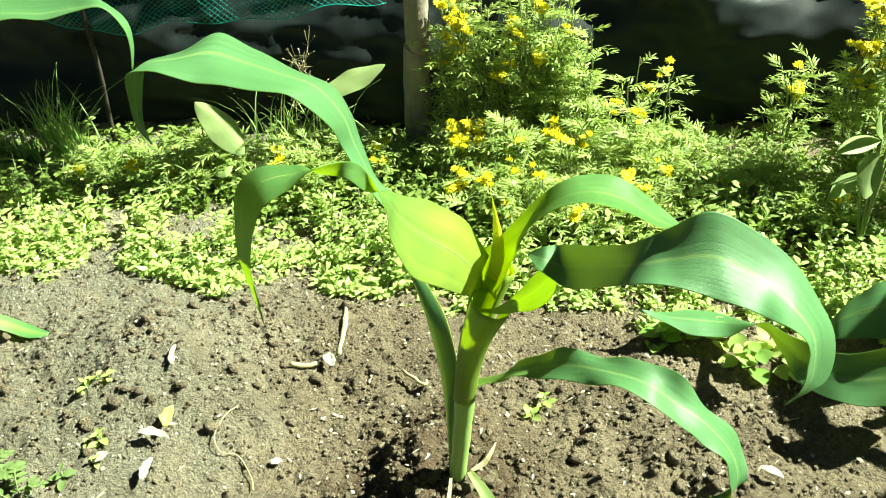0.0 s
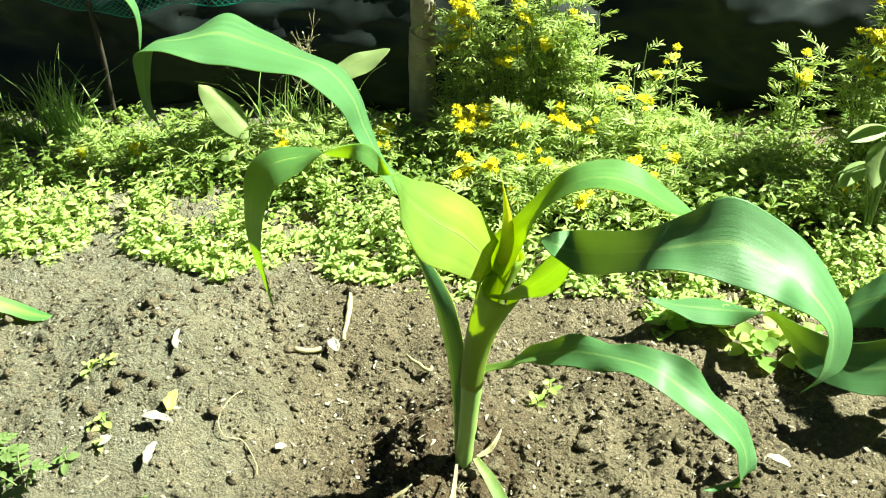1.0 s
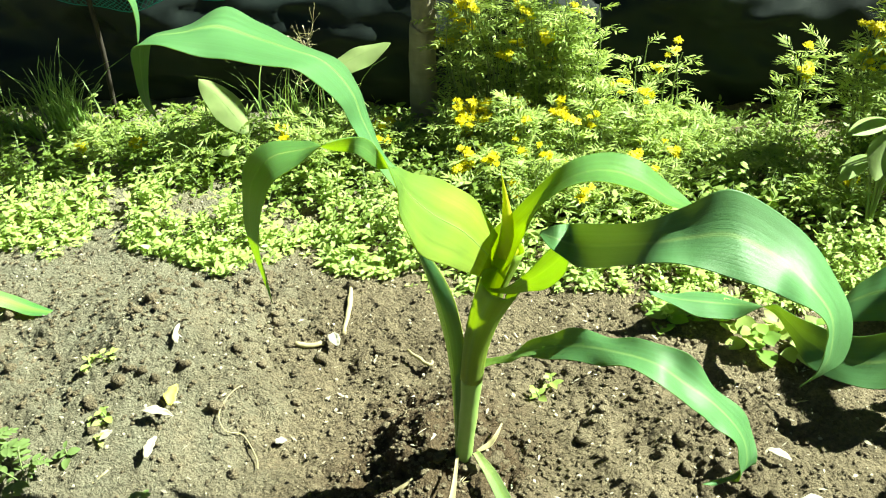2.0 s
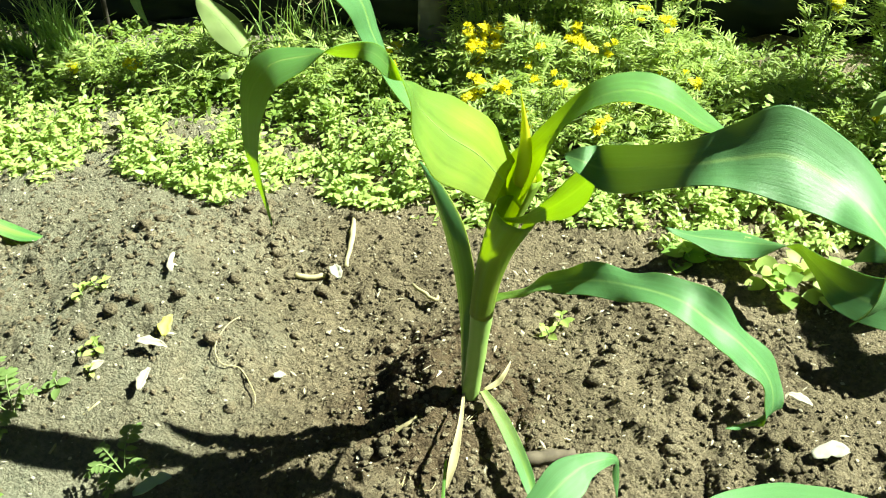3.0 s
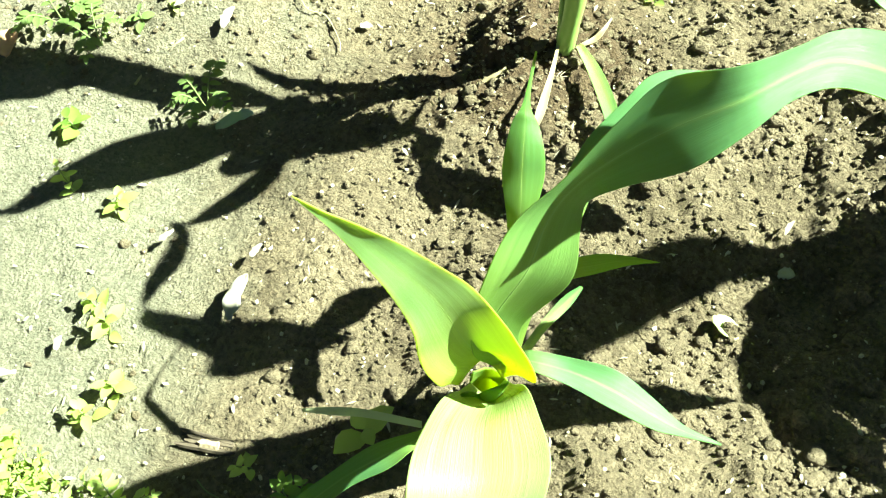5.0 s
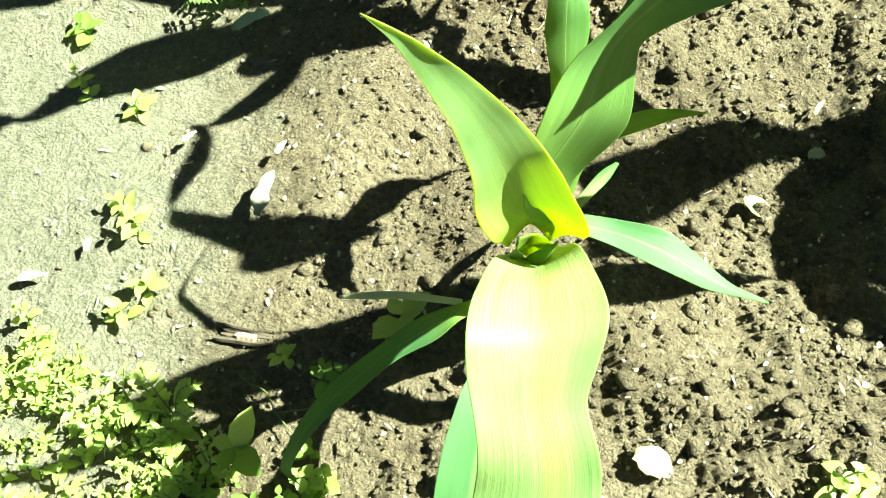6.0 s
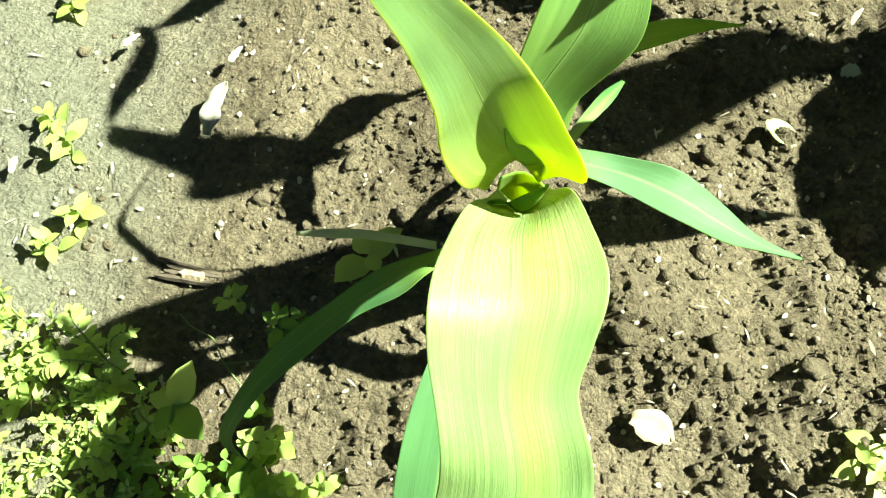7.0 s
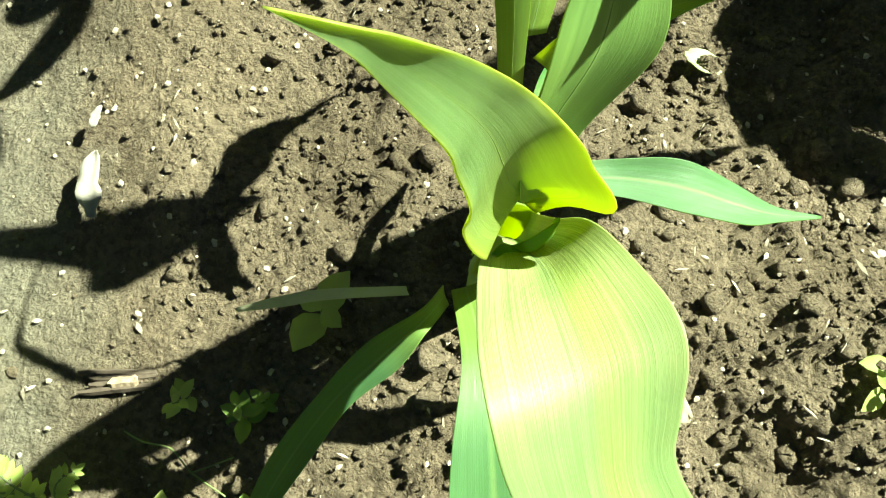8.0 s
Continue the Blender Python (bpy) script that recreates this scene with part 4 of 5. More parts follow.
feathery_bush((0.20, 0.60), 0.20, 0.045, 6, 7, 32, SPARSE, 0.6)
feathery_bush((0.455, 0.51), 0.33, 0.055, 24, 120, 26, LABEL)
feathery_bush((0.50, 0.44), 0.20, 0.06, 18, 40, 37, LABEL)
feathery_bush((0.365, 0.56), 0.21, 0.035, 7, 8, 27, SPARSE, 0.7)
feathery_bush((-0.27, 0.50), 0.08, 0.09, 26, 8, 28, LABEL)
feathery_bush((-0.42, 0.50), 0.085, 0.09, 24, 8, 29, LABEL)
feathery_bush((-0.17, 0.52), 0.09, 0.05, 14, 8, 38, LABEL)
feathery_bush((-0.80, 0.56), 0.13, 0.05, 10, 3, 33, LABEL)
feathery_bush((-0.56, 0.52), 0.05, 0.07, 16, 6, 39, LABEL)
feathery_bush((0.29, 0.50), 0.055, 0.07, 18, 0, 30, "low feathery green bush by the dark cloth")
feathery_bush((0.36, 0.44), 0.05, 0.07, 18, 2, 40, "low feathery green bush by the dark cloth")


# ---- the tree trunk, the cloth fence, the net ----
def tree():
    t = thing("young_tree", "slender grey-brown young tree trunk among the weeds", "tree")
    path = spline([(-0.124, 0.600, -0.05), (-0.121, 0.600, 0.05), (-0.116, 0.602, 0.13), (-0.109, 0.604, 0.22), (-0.095, 0.62, 0.9), (-0.075, 0.63, 1.6)], 10)
    s = np.linspace(0, 1, len(path))
    v, f = tube(path, 0.0205 - 0.007 * s, 20)
    v[:-2] += 0.0012 * np.array([noise.noise(Vector(p) * 40) for p in v[:-2]])[:, None]
    mesh_object("trunk", v, f, BARK, t)
    rng = np.random.default_rng(5)
    lf, tw = Leaflets(), Twigs()
    for i in range(9):
        foot = path[-1 - i * 2]
        a = rng.uniform(0, 6.3)
        end = foot + np.array([0.3 * math.cos(a), 0.2 * math.sin(a) + 0.15, rng.uniform(0.2, 0.5)])
        p = spline([foot, (foot + end) / 2 + (0, 0, 0.05), end], 5)
        tw.add(p, 0.006, 0.002)
        for q in p[3:]:
            k = 6
            lf.add(q + rng.normal(0, 0.03, (k, 3)), random_ways(rng, k, 0), rng.normal(0, 1, (k, 3)) + (0, 0, 1), 0.05, 0.025)
    tw.build("limbs", BARK, t)
    lf.build("crown", WEED_DARK, t, "sparse green leaves")


tree()


def cloth_fence():
    """Low dark sheeting hung in folds behind the bed, with posts that carry it."""
    xs, zs = np.linspace(-2.4, 2.4, 480), np.linspace(-0.06, 0.30, 70)
    gx, gz = np.meshgrid(xs, zs)
    up = (gz + 0.06) / 0.36
    brow = 0.088 + 0.030 * value_noise(gx, gx * 0 + 0.3, 0.22, 7) + 0.012 * value_noise(gx, gx * 0 + 0.7, 0.06, 8)
    lean = np.logaddexp(0, (gz - brow) / 0.012) * 0.012
    folds = 0.018 * np.sin(gx * 9 + 2.2 * value_noise(gx, gz, 0.18, 23) + gz * 12) + 0.022 * value_noise(gx + 0.9 * gz, gz * 1.6, 0.13, 27) + 0.012 * np.abs(value_noise(gx + 1.4 * gz, gz * 2 - 0.5 * gx, 0.07, 24))
    crease = 0.005 * np.abs(value_noise(gx * 0.7 + 1.2 * gz, gz * 2.2 - 0.6 * gx, 0.05, 28)) + 0.0015 * value_noise(gx * 1.3, gz * 2 + gx, 0.022, 29)
    gy = 0.675 + 0.62 * lean + (folds + crease) * (0.45 + 0.55 * np.clip(up * 2, 0, 1))
    top = 0.02 * np.sin(gx * 4) + 0.012 * np.sin(gx * 11 + 2)
    v = np.stack([gx, gy, gz + top * up], -1).reshape(-1, 3)
    nx = len(xs)
    f = [(r * nx + c, r * nx + c + 1, (r + 1) * nx + c + 1, (r + 1) * nx + c) for r in range(len(zs) - 1) for c in range(nx - 1)]
    fence = thing("cloth_fence", "low black plastic sheeting hung in folds behind the bed", "fence")
    ob = mesh_object("sheet", v, f, CLOTH, fence)
    s = ob.modifiers.new("thickness", "SOLIDIFY")
    s.thickness = 0.001
    for x in (-2.2, -1.1, 0.95, 2.2):
        pv, pf = tube([(x, 0.845, -0.06), (x, 0.845, 0.15), (x, 0.845, 0.34)], 0.015, 8)
        mesh_object("post", pv, pf, BARK, fence)


cloth_fence()


# ---- clods ----
ICO = bmesh.new()
bmesh.ops.create_icosphere(ICO, subdivisions=1, radius=1.0)
ICO_V = np.array([v.co[:] for v in ICO.verts])
ICO_F = np.array([[v.index for v in f.verts] for f in ICO.faces])
ICO.free()


def scatter_clods(name, count, sizes, seed, material, label, box=(-0.7, 0.6, -0.6, 0.42), only_loose=True, flat=0.75):
    rng = np.random.default_rng(seed)
    tries = count * 12
    x, y = rng.uniform(box[0], box[1], tries), rng.uniform(box[2], box[3], tries)
    l = loose(x, y)
    keep = rng.random(tries) < (l * l * (0.2 + 0.8 * lumpy(x, y)) if only_loose else 1.0)
    x, y = x[keep][:count], y[keep][:count]
    n = len(x)
    r = sizes[0] + (sizes[1] - sizes[0]) * rng.random(n) ** 3
    foot = np.stack([x, y, surface(x, y) + 0.0006 + r * 0.3], 1)
    turns = np.array([Euler(e).to_matrix() for e in rng.uniform(0, 6.3, (n, 3))])
    shape = ICO_V[None] * (1 + rng.uniform(-0.34, 0.34, (n, len(ICO_V), 1))) * np.stack([np.ones(n), rng.uniform(0.7, 1, n), np.ones(n)], 1)[:, None]
    vs = np.einsum("nvi,nji->nvj", shape, turns) * r[:, None, None] * (1, 1, flat * 0.8) + foot[:, None]
    fs = (ICO_F[None] + len(ICO_V) * np.arange(n)[:, None, None])
    ob = mesh_object(name, vs.reshape(-1, 3), fs.reshape(-1, 3), material, smooth=False)
    return tagged(ob, label, "soil", kind="stuff")


scatter_clods("soil_crumbs", 20000, (0.0007, 0.0034), 31, CLOD, "loose brown crumbs of dug soil")
def scatter_lumps():
    """Irregular clods a thumb's breadth or less across on the cloddy parts of the bed, half sunk in."""
    rng = np.random.default_rng(33)
    ball = bmesh.new()
    bmesh.ops.create_icosphere(ball, subdivisions=2, radius=1.0)
    bv = np.array([v.co[:] for v in ball.verts])
    bf = np.array([[v.index for v in f.verts] for f in ball.faces])
    ball.free()
    vs, fs, n = [], [], 0
    px, py = rng.uniform(-0.6, 0.5, 20000), rng.uniform(-0.58, 0.32, 20000)
    kept = rng.random(20000) < lumpy(px, py) * loose(px, py)
    px, py = px[kept][:900], py[kept][:900]
    for x, y, z in zip(px, py, surface(px, py)):
        r = 0.0022 + 0.0055 * rng.random() ** 3
        off = rng.uniform(-50, 50, 3)
        rough = np.array([noise.noise(Vector(p * 1.1 + off)) * 0.40 + noise.noise(Vector(p * 2.8 + off)) * 0.45 for p in bv])[:, None]
        vs.append(bv * (1 + rough) * r * (1, rng.uniform(0.7, 1.0), rng.uniform(0.55, 0.85)) + (x, y, z + r * 0.25))
        fs.append(bf + n * len(bv))
        n += 1
    ob = mesh_object("soil_clods", np.concatenate(vs), np.concatenate(fs), CLOD)
    tagged(ob, "rough brown clods of dug soil", "soil", kind="stuff")


scatter_lumps()
scatter_clods("grit", 3600, (0.0005, 0.0023), 32, CHIP, "scattered pale grit and tiny stones", only_loose=False)


def litter_bits():
    """Straw-coloured slivers and husk bits strewn over the soil."""
    rng = np.random.default_rng(41)
    bits = Leaflets()
    n = 1700
    x, y = rng.uniform(-0.68, 0.55, n), rng.uniform(-0.58, 0.34, n)
    foot = np.stack([x, y, surface(x, y) + 0.0030], 1)
    way = random_ways(rng, n, 0.0) * (1, 1, 0.4)
    bits.add(foot, way, np.tile((0, 0, 1.0), (n, 1)) + rng.normal(0, 0.3, (n, 3)), 0.002 + 0.009 * rng.random(n) ** 3, 0.0009 + 0.0022 * rng.random(n) ** 2, 0.1)
    tagged(bits.build("litter_bits", CHIP), "tiny straw-coloured slivers strewn on the soil", "litter", kind="stuff")


litter_bits()


# ---- litter ----
def flake(name, place, length, width, turn, material, label, category, curl=0.25, lift=0.003, seed=0, notch=0.25):
    """A fallen bit of leaf, husk or paper lying on the soil, curled and torn at the rim."""
    rng = np.random.default_rng(seed)
    n, m = 9, 5
    ca, sa = math.cos(radians(turn)), math.sin(radians(turn))
    verts = []
    for i in range(n):
        s = i / (n - 1)
        half = width * 0.5 * max(0.06, math.sin(math.pi * min(0.97, 0.08 + 0.9 * s)) ** 0.7) * (1 + rng.uniform(-notch, notch))
        for j in range(m):
            u = 2 * j / (m - 1) - 1
            px, py = (s - 0.5) * length, u * half + 0.12 * length * math.sin(s * 2.5)
            x, y = place[0] + ca * px - sa * py, place[1] + sa * px + ca * py
            verts.append((x + rng.normal(0, 0.03) * width, y + rng.normal(0, 0.03) * width, float(height(np.float64(x), np.float64(y))) + 0.0095 + lift + rng.normal(0, 0.04) * width + curl * (u * u * half + 0.5 * length * (s - 0.5) ** 2)))
    faces = [(i * m + j, i * m + j + 1, (i + 1) * m + j + 1, (i + 1) * m + j) for i in range(n - 1) for j in range(m - 1)]
    ob = mesh_object(name, verts, faces, material)
    s = ob.modifiers.new("thickness", "SOLIDIFY")
    s.thickness = 0.0006
    return tagged(ob, label, category)


def stick(name, a, b, radius, material, label, category="stick", bow=0.004, sides=7, lift=0.006, seed=0):
    rng = np.random.default_rng(seed)
    a, b = (np.array((*p, float(height(np.float64(p[0]), np.float64(p[1]))) + lift)) for p in (a, b))
    s = np.linspace(0, 1, 9)[:, None]
    p = a + (b - a) * s + rng.normal(0, 1, 3) * (1, 1, 0.3) * bow * np.sin(np.pi * s) + rng.normal(0, 0.0004, (9, 3))
    v, f = tube(p, radius * (1 + 0.15 * rng.normal(size=9)), sides)
    return tagged(mesh_object(name, v, f, material), label, category)


PAPER = plain_plant("white_petal", (0.30, 0.28, 0.23), (0.46, 0.44, 0.38), 0.25, 0.7, 90, False)
CREAM = plain_plant("cream_scrap", (0.28, 0.235, 0.15), (0.42, 0.365, 0.26), 0.2, 0.7, 60, False)
RUST = plain_plant("rusty_leaf", (0.42, 0.22, 0.11), (0.62, 0.42, 0.28), 0.15, 0.7, 60, False)
GREYLEAF = plain_plant("pale_dry_leaf", (0.34, 0.42, 0.30), (0.48, 0.55, 0.42), 0.25, 0.6, 50, False)
PALELEAF = plain_plant("pale_green_leaf", (0.40, 0.46, 0.20), (0.55, 0.60, 0.32), 0.3, 0.55, 70, False)
YELLOWLEAF = plain_plant("yellowed_leaf", (0.55, 0.50, 0.10), (0.70, 0.62, 0.20), 0.35, 0.6, 60, False)
DRYWOOD = plain_plant("dry_wood", (0.26, 0.20, 0.13), (0.36, 0.29, 0.20), 0.0, 0.85, 160, False)
DARKWOOD = plain_plant("dark_wood", (0.02, 0.016, 0.012), (0.05, 0.04, 0.03), 0.0, 0.85, 90, False)
OLDWOOD = plain_plant("weathered_wood", (0.04, 0.030, 0.021), (0.14, 0.11, 0.078), 0.0, 0.85, 120, False)

flake("dry_husk", (-0.183, -0.260), 0.040, 0.013, 88, PAPER, "curved white dry husk lying on the soil", "husk", 0.35, seed=1)
flake("dry_petal", (-0.187, -0.218), 0.014, 0.006, 70, PAPER, "small white dry petal on the soil", "petal", seed=2)
flake("dry_petal", (-0.264, -0.217), 0.014, 0.006, 60, CHIP, "pale dry petal on the trodden soil", "petal", seed=3)
flake("dry_petal", (-0.327, -0.356), 0.020, 0.007, 15, CHIP, "pale dry petal on the trodden soil", "petal", seed=4)
flake("dry_petal", (-0.297, -0.323), 0.012, 0.006, 95, CHIP, "pale dry petal on the trodden soil", "petal", seed=5)
flake("fallen_leaf", (0.154, -0.193), 0.024, 0.017, -50, PALELEAF, "pale green fallen leaf with a thin stem", "leaf", 0.25, 0.007, seed=6, notch=0.1)
stick("leaf_stem", (0.160, -0.201), (0.170, -0.216), 0.0005, STEM, "thin curved leaf stem on the soil", "leaf stem")
flake("white_stone_chip", (0.194, -0.134), 0.012, 0.009, 0, PAPER, "small white chip on dark soil", "chip", 0.1, seed=7)
flake("dry_petal", (0.192, -0.100), 0.012, 0.004, 60, CHIP, "pale narrow petal on dark soil", "petal", seed=8)
flake("white_leaf_scrap", (0.106, -0.396), 0.024, 0.017, -20, CREAM, "white leathery leaf scrap on crumbly soil", "leaf scrap", 0.2, seed=9)


def stone(place, size, seed, material, label):
    """A rounded uneven pebble half sunk into the soil."""
    off = np.random.default_rng(seed).uniform(-50, 50, 3)
    ball = bmesh.new()
    bmesh.ops.create_icosphere(ball, subdivisions=3, radius=1.0)
    v = np.array([p.co[:] for p in ball.verts])
    f = [[p.index for p in q.verts] for q in ball.faces]
    ball.free()
    v *= np.array([1 + 0.35 * noise.noise(Vector(p * 0.9 + off)) + 0.12 * noise.noise(Vector(p * 2.6 + off)) for p in v])[:, None]
    z = float(height(np.float64(place[0]), np.float64(place[1])))
    tagged(mesh_object("pale_stone", v * (size, size * 0.8, size * 0.6) + (*place, z + 0.006 + size * 0.2), f, material), label, "stone")


stone((0.202, -0.413), 0.0085, 10, CREAM, "rounded pale stone half sunk in the soil")
flake("rusty_leaf", (-0.484, -0.058), 0.038, 0.020, 100, RUST, "curled rust-brown dry leaf", "leaf", 0.6, 0.006, seed=11)
flake("fallen_leaf", (-0.260, -0.092), 0.034, 0.012, 28, GREYLEAF, "pale blue-green fallen leaf in the shade", "leaf", 0.3, 0.003, seed=12)
flake("white_petal", (-0.154, 0.161), 0.020, 0.012, 110, PAPER, "folded white petal on the soil", "petal", 0.5, 0.003, seed=13)
flake("yellow_leaf", (-0.289, 0.052), 0.022, 0.012, 80, YELLOWLEAF, "yellowing fallen leaf on grey soil", "leaf", 0.4, 0.004, seed=14)
flake("pale_dry_leaf", (-0.300, 0.032), 0.032, 0.009, -8, CHIP, "pale dry leaf on the soil", "leaf", 0.35, seed=15)
flake("pale_dry_leaf", (-0.296, 0.000), 0.022, 0.010, 75, CHIP, "pale crumpled dry leaf on the soil", "leaf", 0.3, seed=16)
flake("pale_dry_leaf", (-0.345, 0.008), 0.014, 0.010, 30, CHIP, "small pale dry leaf on the soil", "leaf", 0.3, seed=17)
flake("white_chip", (-0.184, 0.036), 0.011, 0.009, 20, PAPER, "small white chip on the soil", "chip", 0.1, seed=18)
flake("white_chip", (0.293, -0.021), 0.030, 0.015, 10, PAPER, "white leathery scrap on the soil", "leaf scrap", 0.2, seed=19)
flake("dry_petal", (0.274, 0.028), 0.022, 0.007, -35, CHIP, "pale dry petal on the soil", "petal", seed=20)
flake("wood_chip", (-0.308, 0.126), 0.030, 0.007, 100, CHIP, "pale splinter lying on crumbly soil", "splinter", 0.05, seed=21)
stick("dry_stalk", (-0.161, 0.263), (-0.150, 0.176), 0.0028, STRAW, "straw-coloured dry stalk lying on the soil", seed=1)
stick("dry_twig", (-0.196, 0.152), (-0.168, 0.160), 0.0026, STRAW, "short pale twig on the soil", seed=2)
stick("dry_twig", (-0.078, 0.160), (-0.050, 0.144), 0.0018, STRAW, "pale bent twig on the soil", "stick", 0.005, seed=3)
stick("dry_twig", (-0.402, 0.172), (-0.370, 0.192), 0.0012, STRAW, "thin pale twig on the soil", seed=4)
stick("straw_piece", (-0.064, -0.036), (-0.040, -0.024), 0.0026, STRAW, "pale straw piece on the mound", "straw", 0.001, lift=0.012, seed=5)
stick("wooden_peg", (0.050, -0.046), (0.092, -0.034), 0.0055, OLDWOOD, "weathered grey wooden peg by the maize", "stick", 0.001, 9, 0.008, seed=6)
stick("dry_twig", (0.166, -0.388), (0.176, -0.410), 0.0009, STRAW, "thin pale straw on the soil", "straw", seed=7)
stick("dry_twig", (0.30, 0.10), (0.37, 0.135), 0.0011, STRAW, "thin pale straw by the weeds", "straw", seed=8)
stick("dry_twig", (-0.335, -0.020), (-0.362, -0.072), 0.0011, STRAW, "thin bent pale root on the soil", "root", 0.008, seed=9)
def splinter(name, place, length, width, thick, turn, material, label, lift, seed):
    """A flat torn strip of wood or bark: a thin bar with jagged ends and uneven faces."""
    rng = np.random.default_rng(seed)
    ca, sa = math.cos(radians(turn)), math.sin(radians(turn))
    verts = []
    for i in range(9):
        s = i / 8 - 0.5
        w = width * 0.5 * (0.65 if i in (0, 8) else 1.0) * rng.uniform(0.85, 1.08)
        for u, up in ((-1, 0), (-0.4, 1), (0.5, 0.9), (1, 0)):
            px, py = s * length + rng.normal(0, 0.03) * length * (i in (0, 8)), u * w
            x, y = place[0] + ca * px - sa * py, place[1] + sa * px + ca * py
            verts.append((x, y, float(height(np.float64(place[0]), np.float64(place[1]))) + lift + thick * up * rng.uniform(0.6, 1.1)))
    faces = [(i * 4 + j, i * 4 + (j + 1) % 4, i * 4 + 4 + (j + 1) % 4, i * 4 + 4 + j) for i in range(8) for j in range(4)] + [(3, 2, 1, 0), (32, 33, 34, 35)]
    return tagged(mesh_object(name, verts, faces, material, smooth=False), label, "bark")


for k in range(4):
    splinter("bark_strip", (-0.167 + 0.003 * (k % 2), -0.362 - 0.0027 * k), 0.040 - 0.007 * (k % 3), 0.0040, 0.0022, -3 + 2 * k, OLDWOOD, "weathered splintered bark strip on the trodden soil", 0.0045, 20 + k)
splinter("wood_chip", (-0.163, -0.367), 0.015, 0.006, 0.0025, 2, DRYWOOD, "pale wood chip on the bark strips", 0.0062, 30)


def thread(points, radius, material, label):
    p = spline([(x, y, float(height(np.float64(x), np.float64(y))) + 0.009) for x, y in points], 6)
    v, f = tube(p, radius, 6)
    tagged(mesh_object("dry_root", v, f, material), label, "root")


thread([(-0.222, 0.096), (-0.240, 0.075), (-0.246, 0.048), (-0.236, 0.033), (-0.220, 0.034), (-0.202, 0.014), (-0.196, 0.000)], 0.0006, STRAW, "thin pale curved root on the soil")
for k, (x, y) in enumerate([(-0.045, -0.066), (-0.040, -0.076), (-0.052, -0.060), (-0.030, -0.088), (0.010, -0.020)]):
    rr = np.random.default_rng(50 + k)
    pts = [(x, y)]
    for _ in range(4):
        pts.append((pts[-1][0] + rr.normal(0, 0.008), pts[-1][1] + rr.normal(0, 0.008)))
    thread(pts, 0.0004, STRAW, "curly pale dry root fibre")


# ---- leafy weeds near the path ----
class Ovals:
    """Gathers egg-shaped leaves of 5 x 3 corners, folded along the middle, into one mesh."""
    PROFILE = ((0.0, 0.05), (0.25, 0.8), (0.5, 1.0), (0.78, 0.7), (1.0, 0.03))

    def __init__(self):
        self.v, self.f, self.n = [], [], 0

    def add(self, foot, way, normal, length, width, droop=0.2):
        way = unit(way)
        side = unit(np.cross(way, normal))
        up = np.cross(side, way)
        for s, w in self.PROFILE:
            mid = np.asarray(foot) + way * length * s - up * length * droop * s * s
            for u in (-1, 0, 1):
                self.v.append(mid + side * u * w * width * 0.5 + up * (0.14 * width * abs(u) * w))
        for i in range(4):
            for j in range(2):
                a = self.n + i * 3 + j
                self.f.append((a, a + 1, a + 4, a + 3))
        self.n += 15
        return self

    def build(self, name, material, parent, label=""):
        return mesh_object(name, self.v, self.f, material, parent, label)


def leafy_weed(place, tall, pairs, leaf_len, seed, label, material, lean=(0, 0), stems=1, group="weeds in the bed", wide=0.6):
    """An upright weed: a bent stem with leaf pairs crossing one another, largest in the middle."""
    rng = np.random.default_rng(seed)
    weed = thing("leafy_weed", label, "weed", group)
    for _ in range(stems):
        x, y = place[0] + rng.normal(0, 0.012) * (stems > 1), place[1] + rng.normal(0, 0.012) * (stems > 1)
        z = float(height(np.float64(x), np.float64(y)))
        h = tall * rng.uniform(0.7, 1.1)
        top = np.array((x + lean[0] * h + rng.normal(0, 0.15) * h, y + lean[1] * h + rng.normal(0, 0.15) * h, z + h))
        path = spline([(x, y, z - 0.003), (np.array((x, y, z)) + top) / 2 + rng.normal(0, 0.08 * h, 3), top], 5)
        tw = Twigs()
        tw.add(path, 0.0011, 0.0006)
        tw.build("stem", STEM, weed)
        spin = rng.uniform(0, 6.3)
        for i in range(pairs):
            s = (i + 1) / pairs
            p = path[min(len(path) - 1, int(s * (len(path) - 1)))]
            size = leaf_len * (0.55 + 0.6 * math.sin(math.pi * min(1, 0.25 + 0.7 * s))) * rng.uniform(0.8, 1.2)
            for side in (0, math.pi):
                a = spin + i * 1.57 + side + rng.normal(0, 0.25)
                one = Ovals().add(p, (math.cos(a), math.sin(a), rng.uniform(0.1, 0.7)), (rng.normal(0, 0.2), rng.normal(0, 0.2), 1), size, size * wide)
                one.build("leaf", material, weed)
    return weed


BRIGHT = plain_plant("bright_weed_leaf", (0.38, 0.50, 0.12), (0.58, 0.66, 0.25), 0.45, 0.5, 70, False, True)
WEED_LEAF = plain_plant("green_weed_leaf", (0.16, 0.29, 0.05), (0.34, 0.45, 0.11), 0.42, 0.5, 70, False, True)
LIGHT = "bright yellow-green leafy weed on the soil"
rng = np.random.default_rng(77)
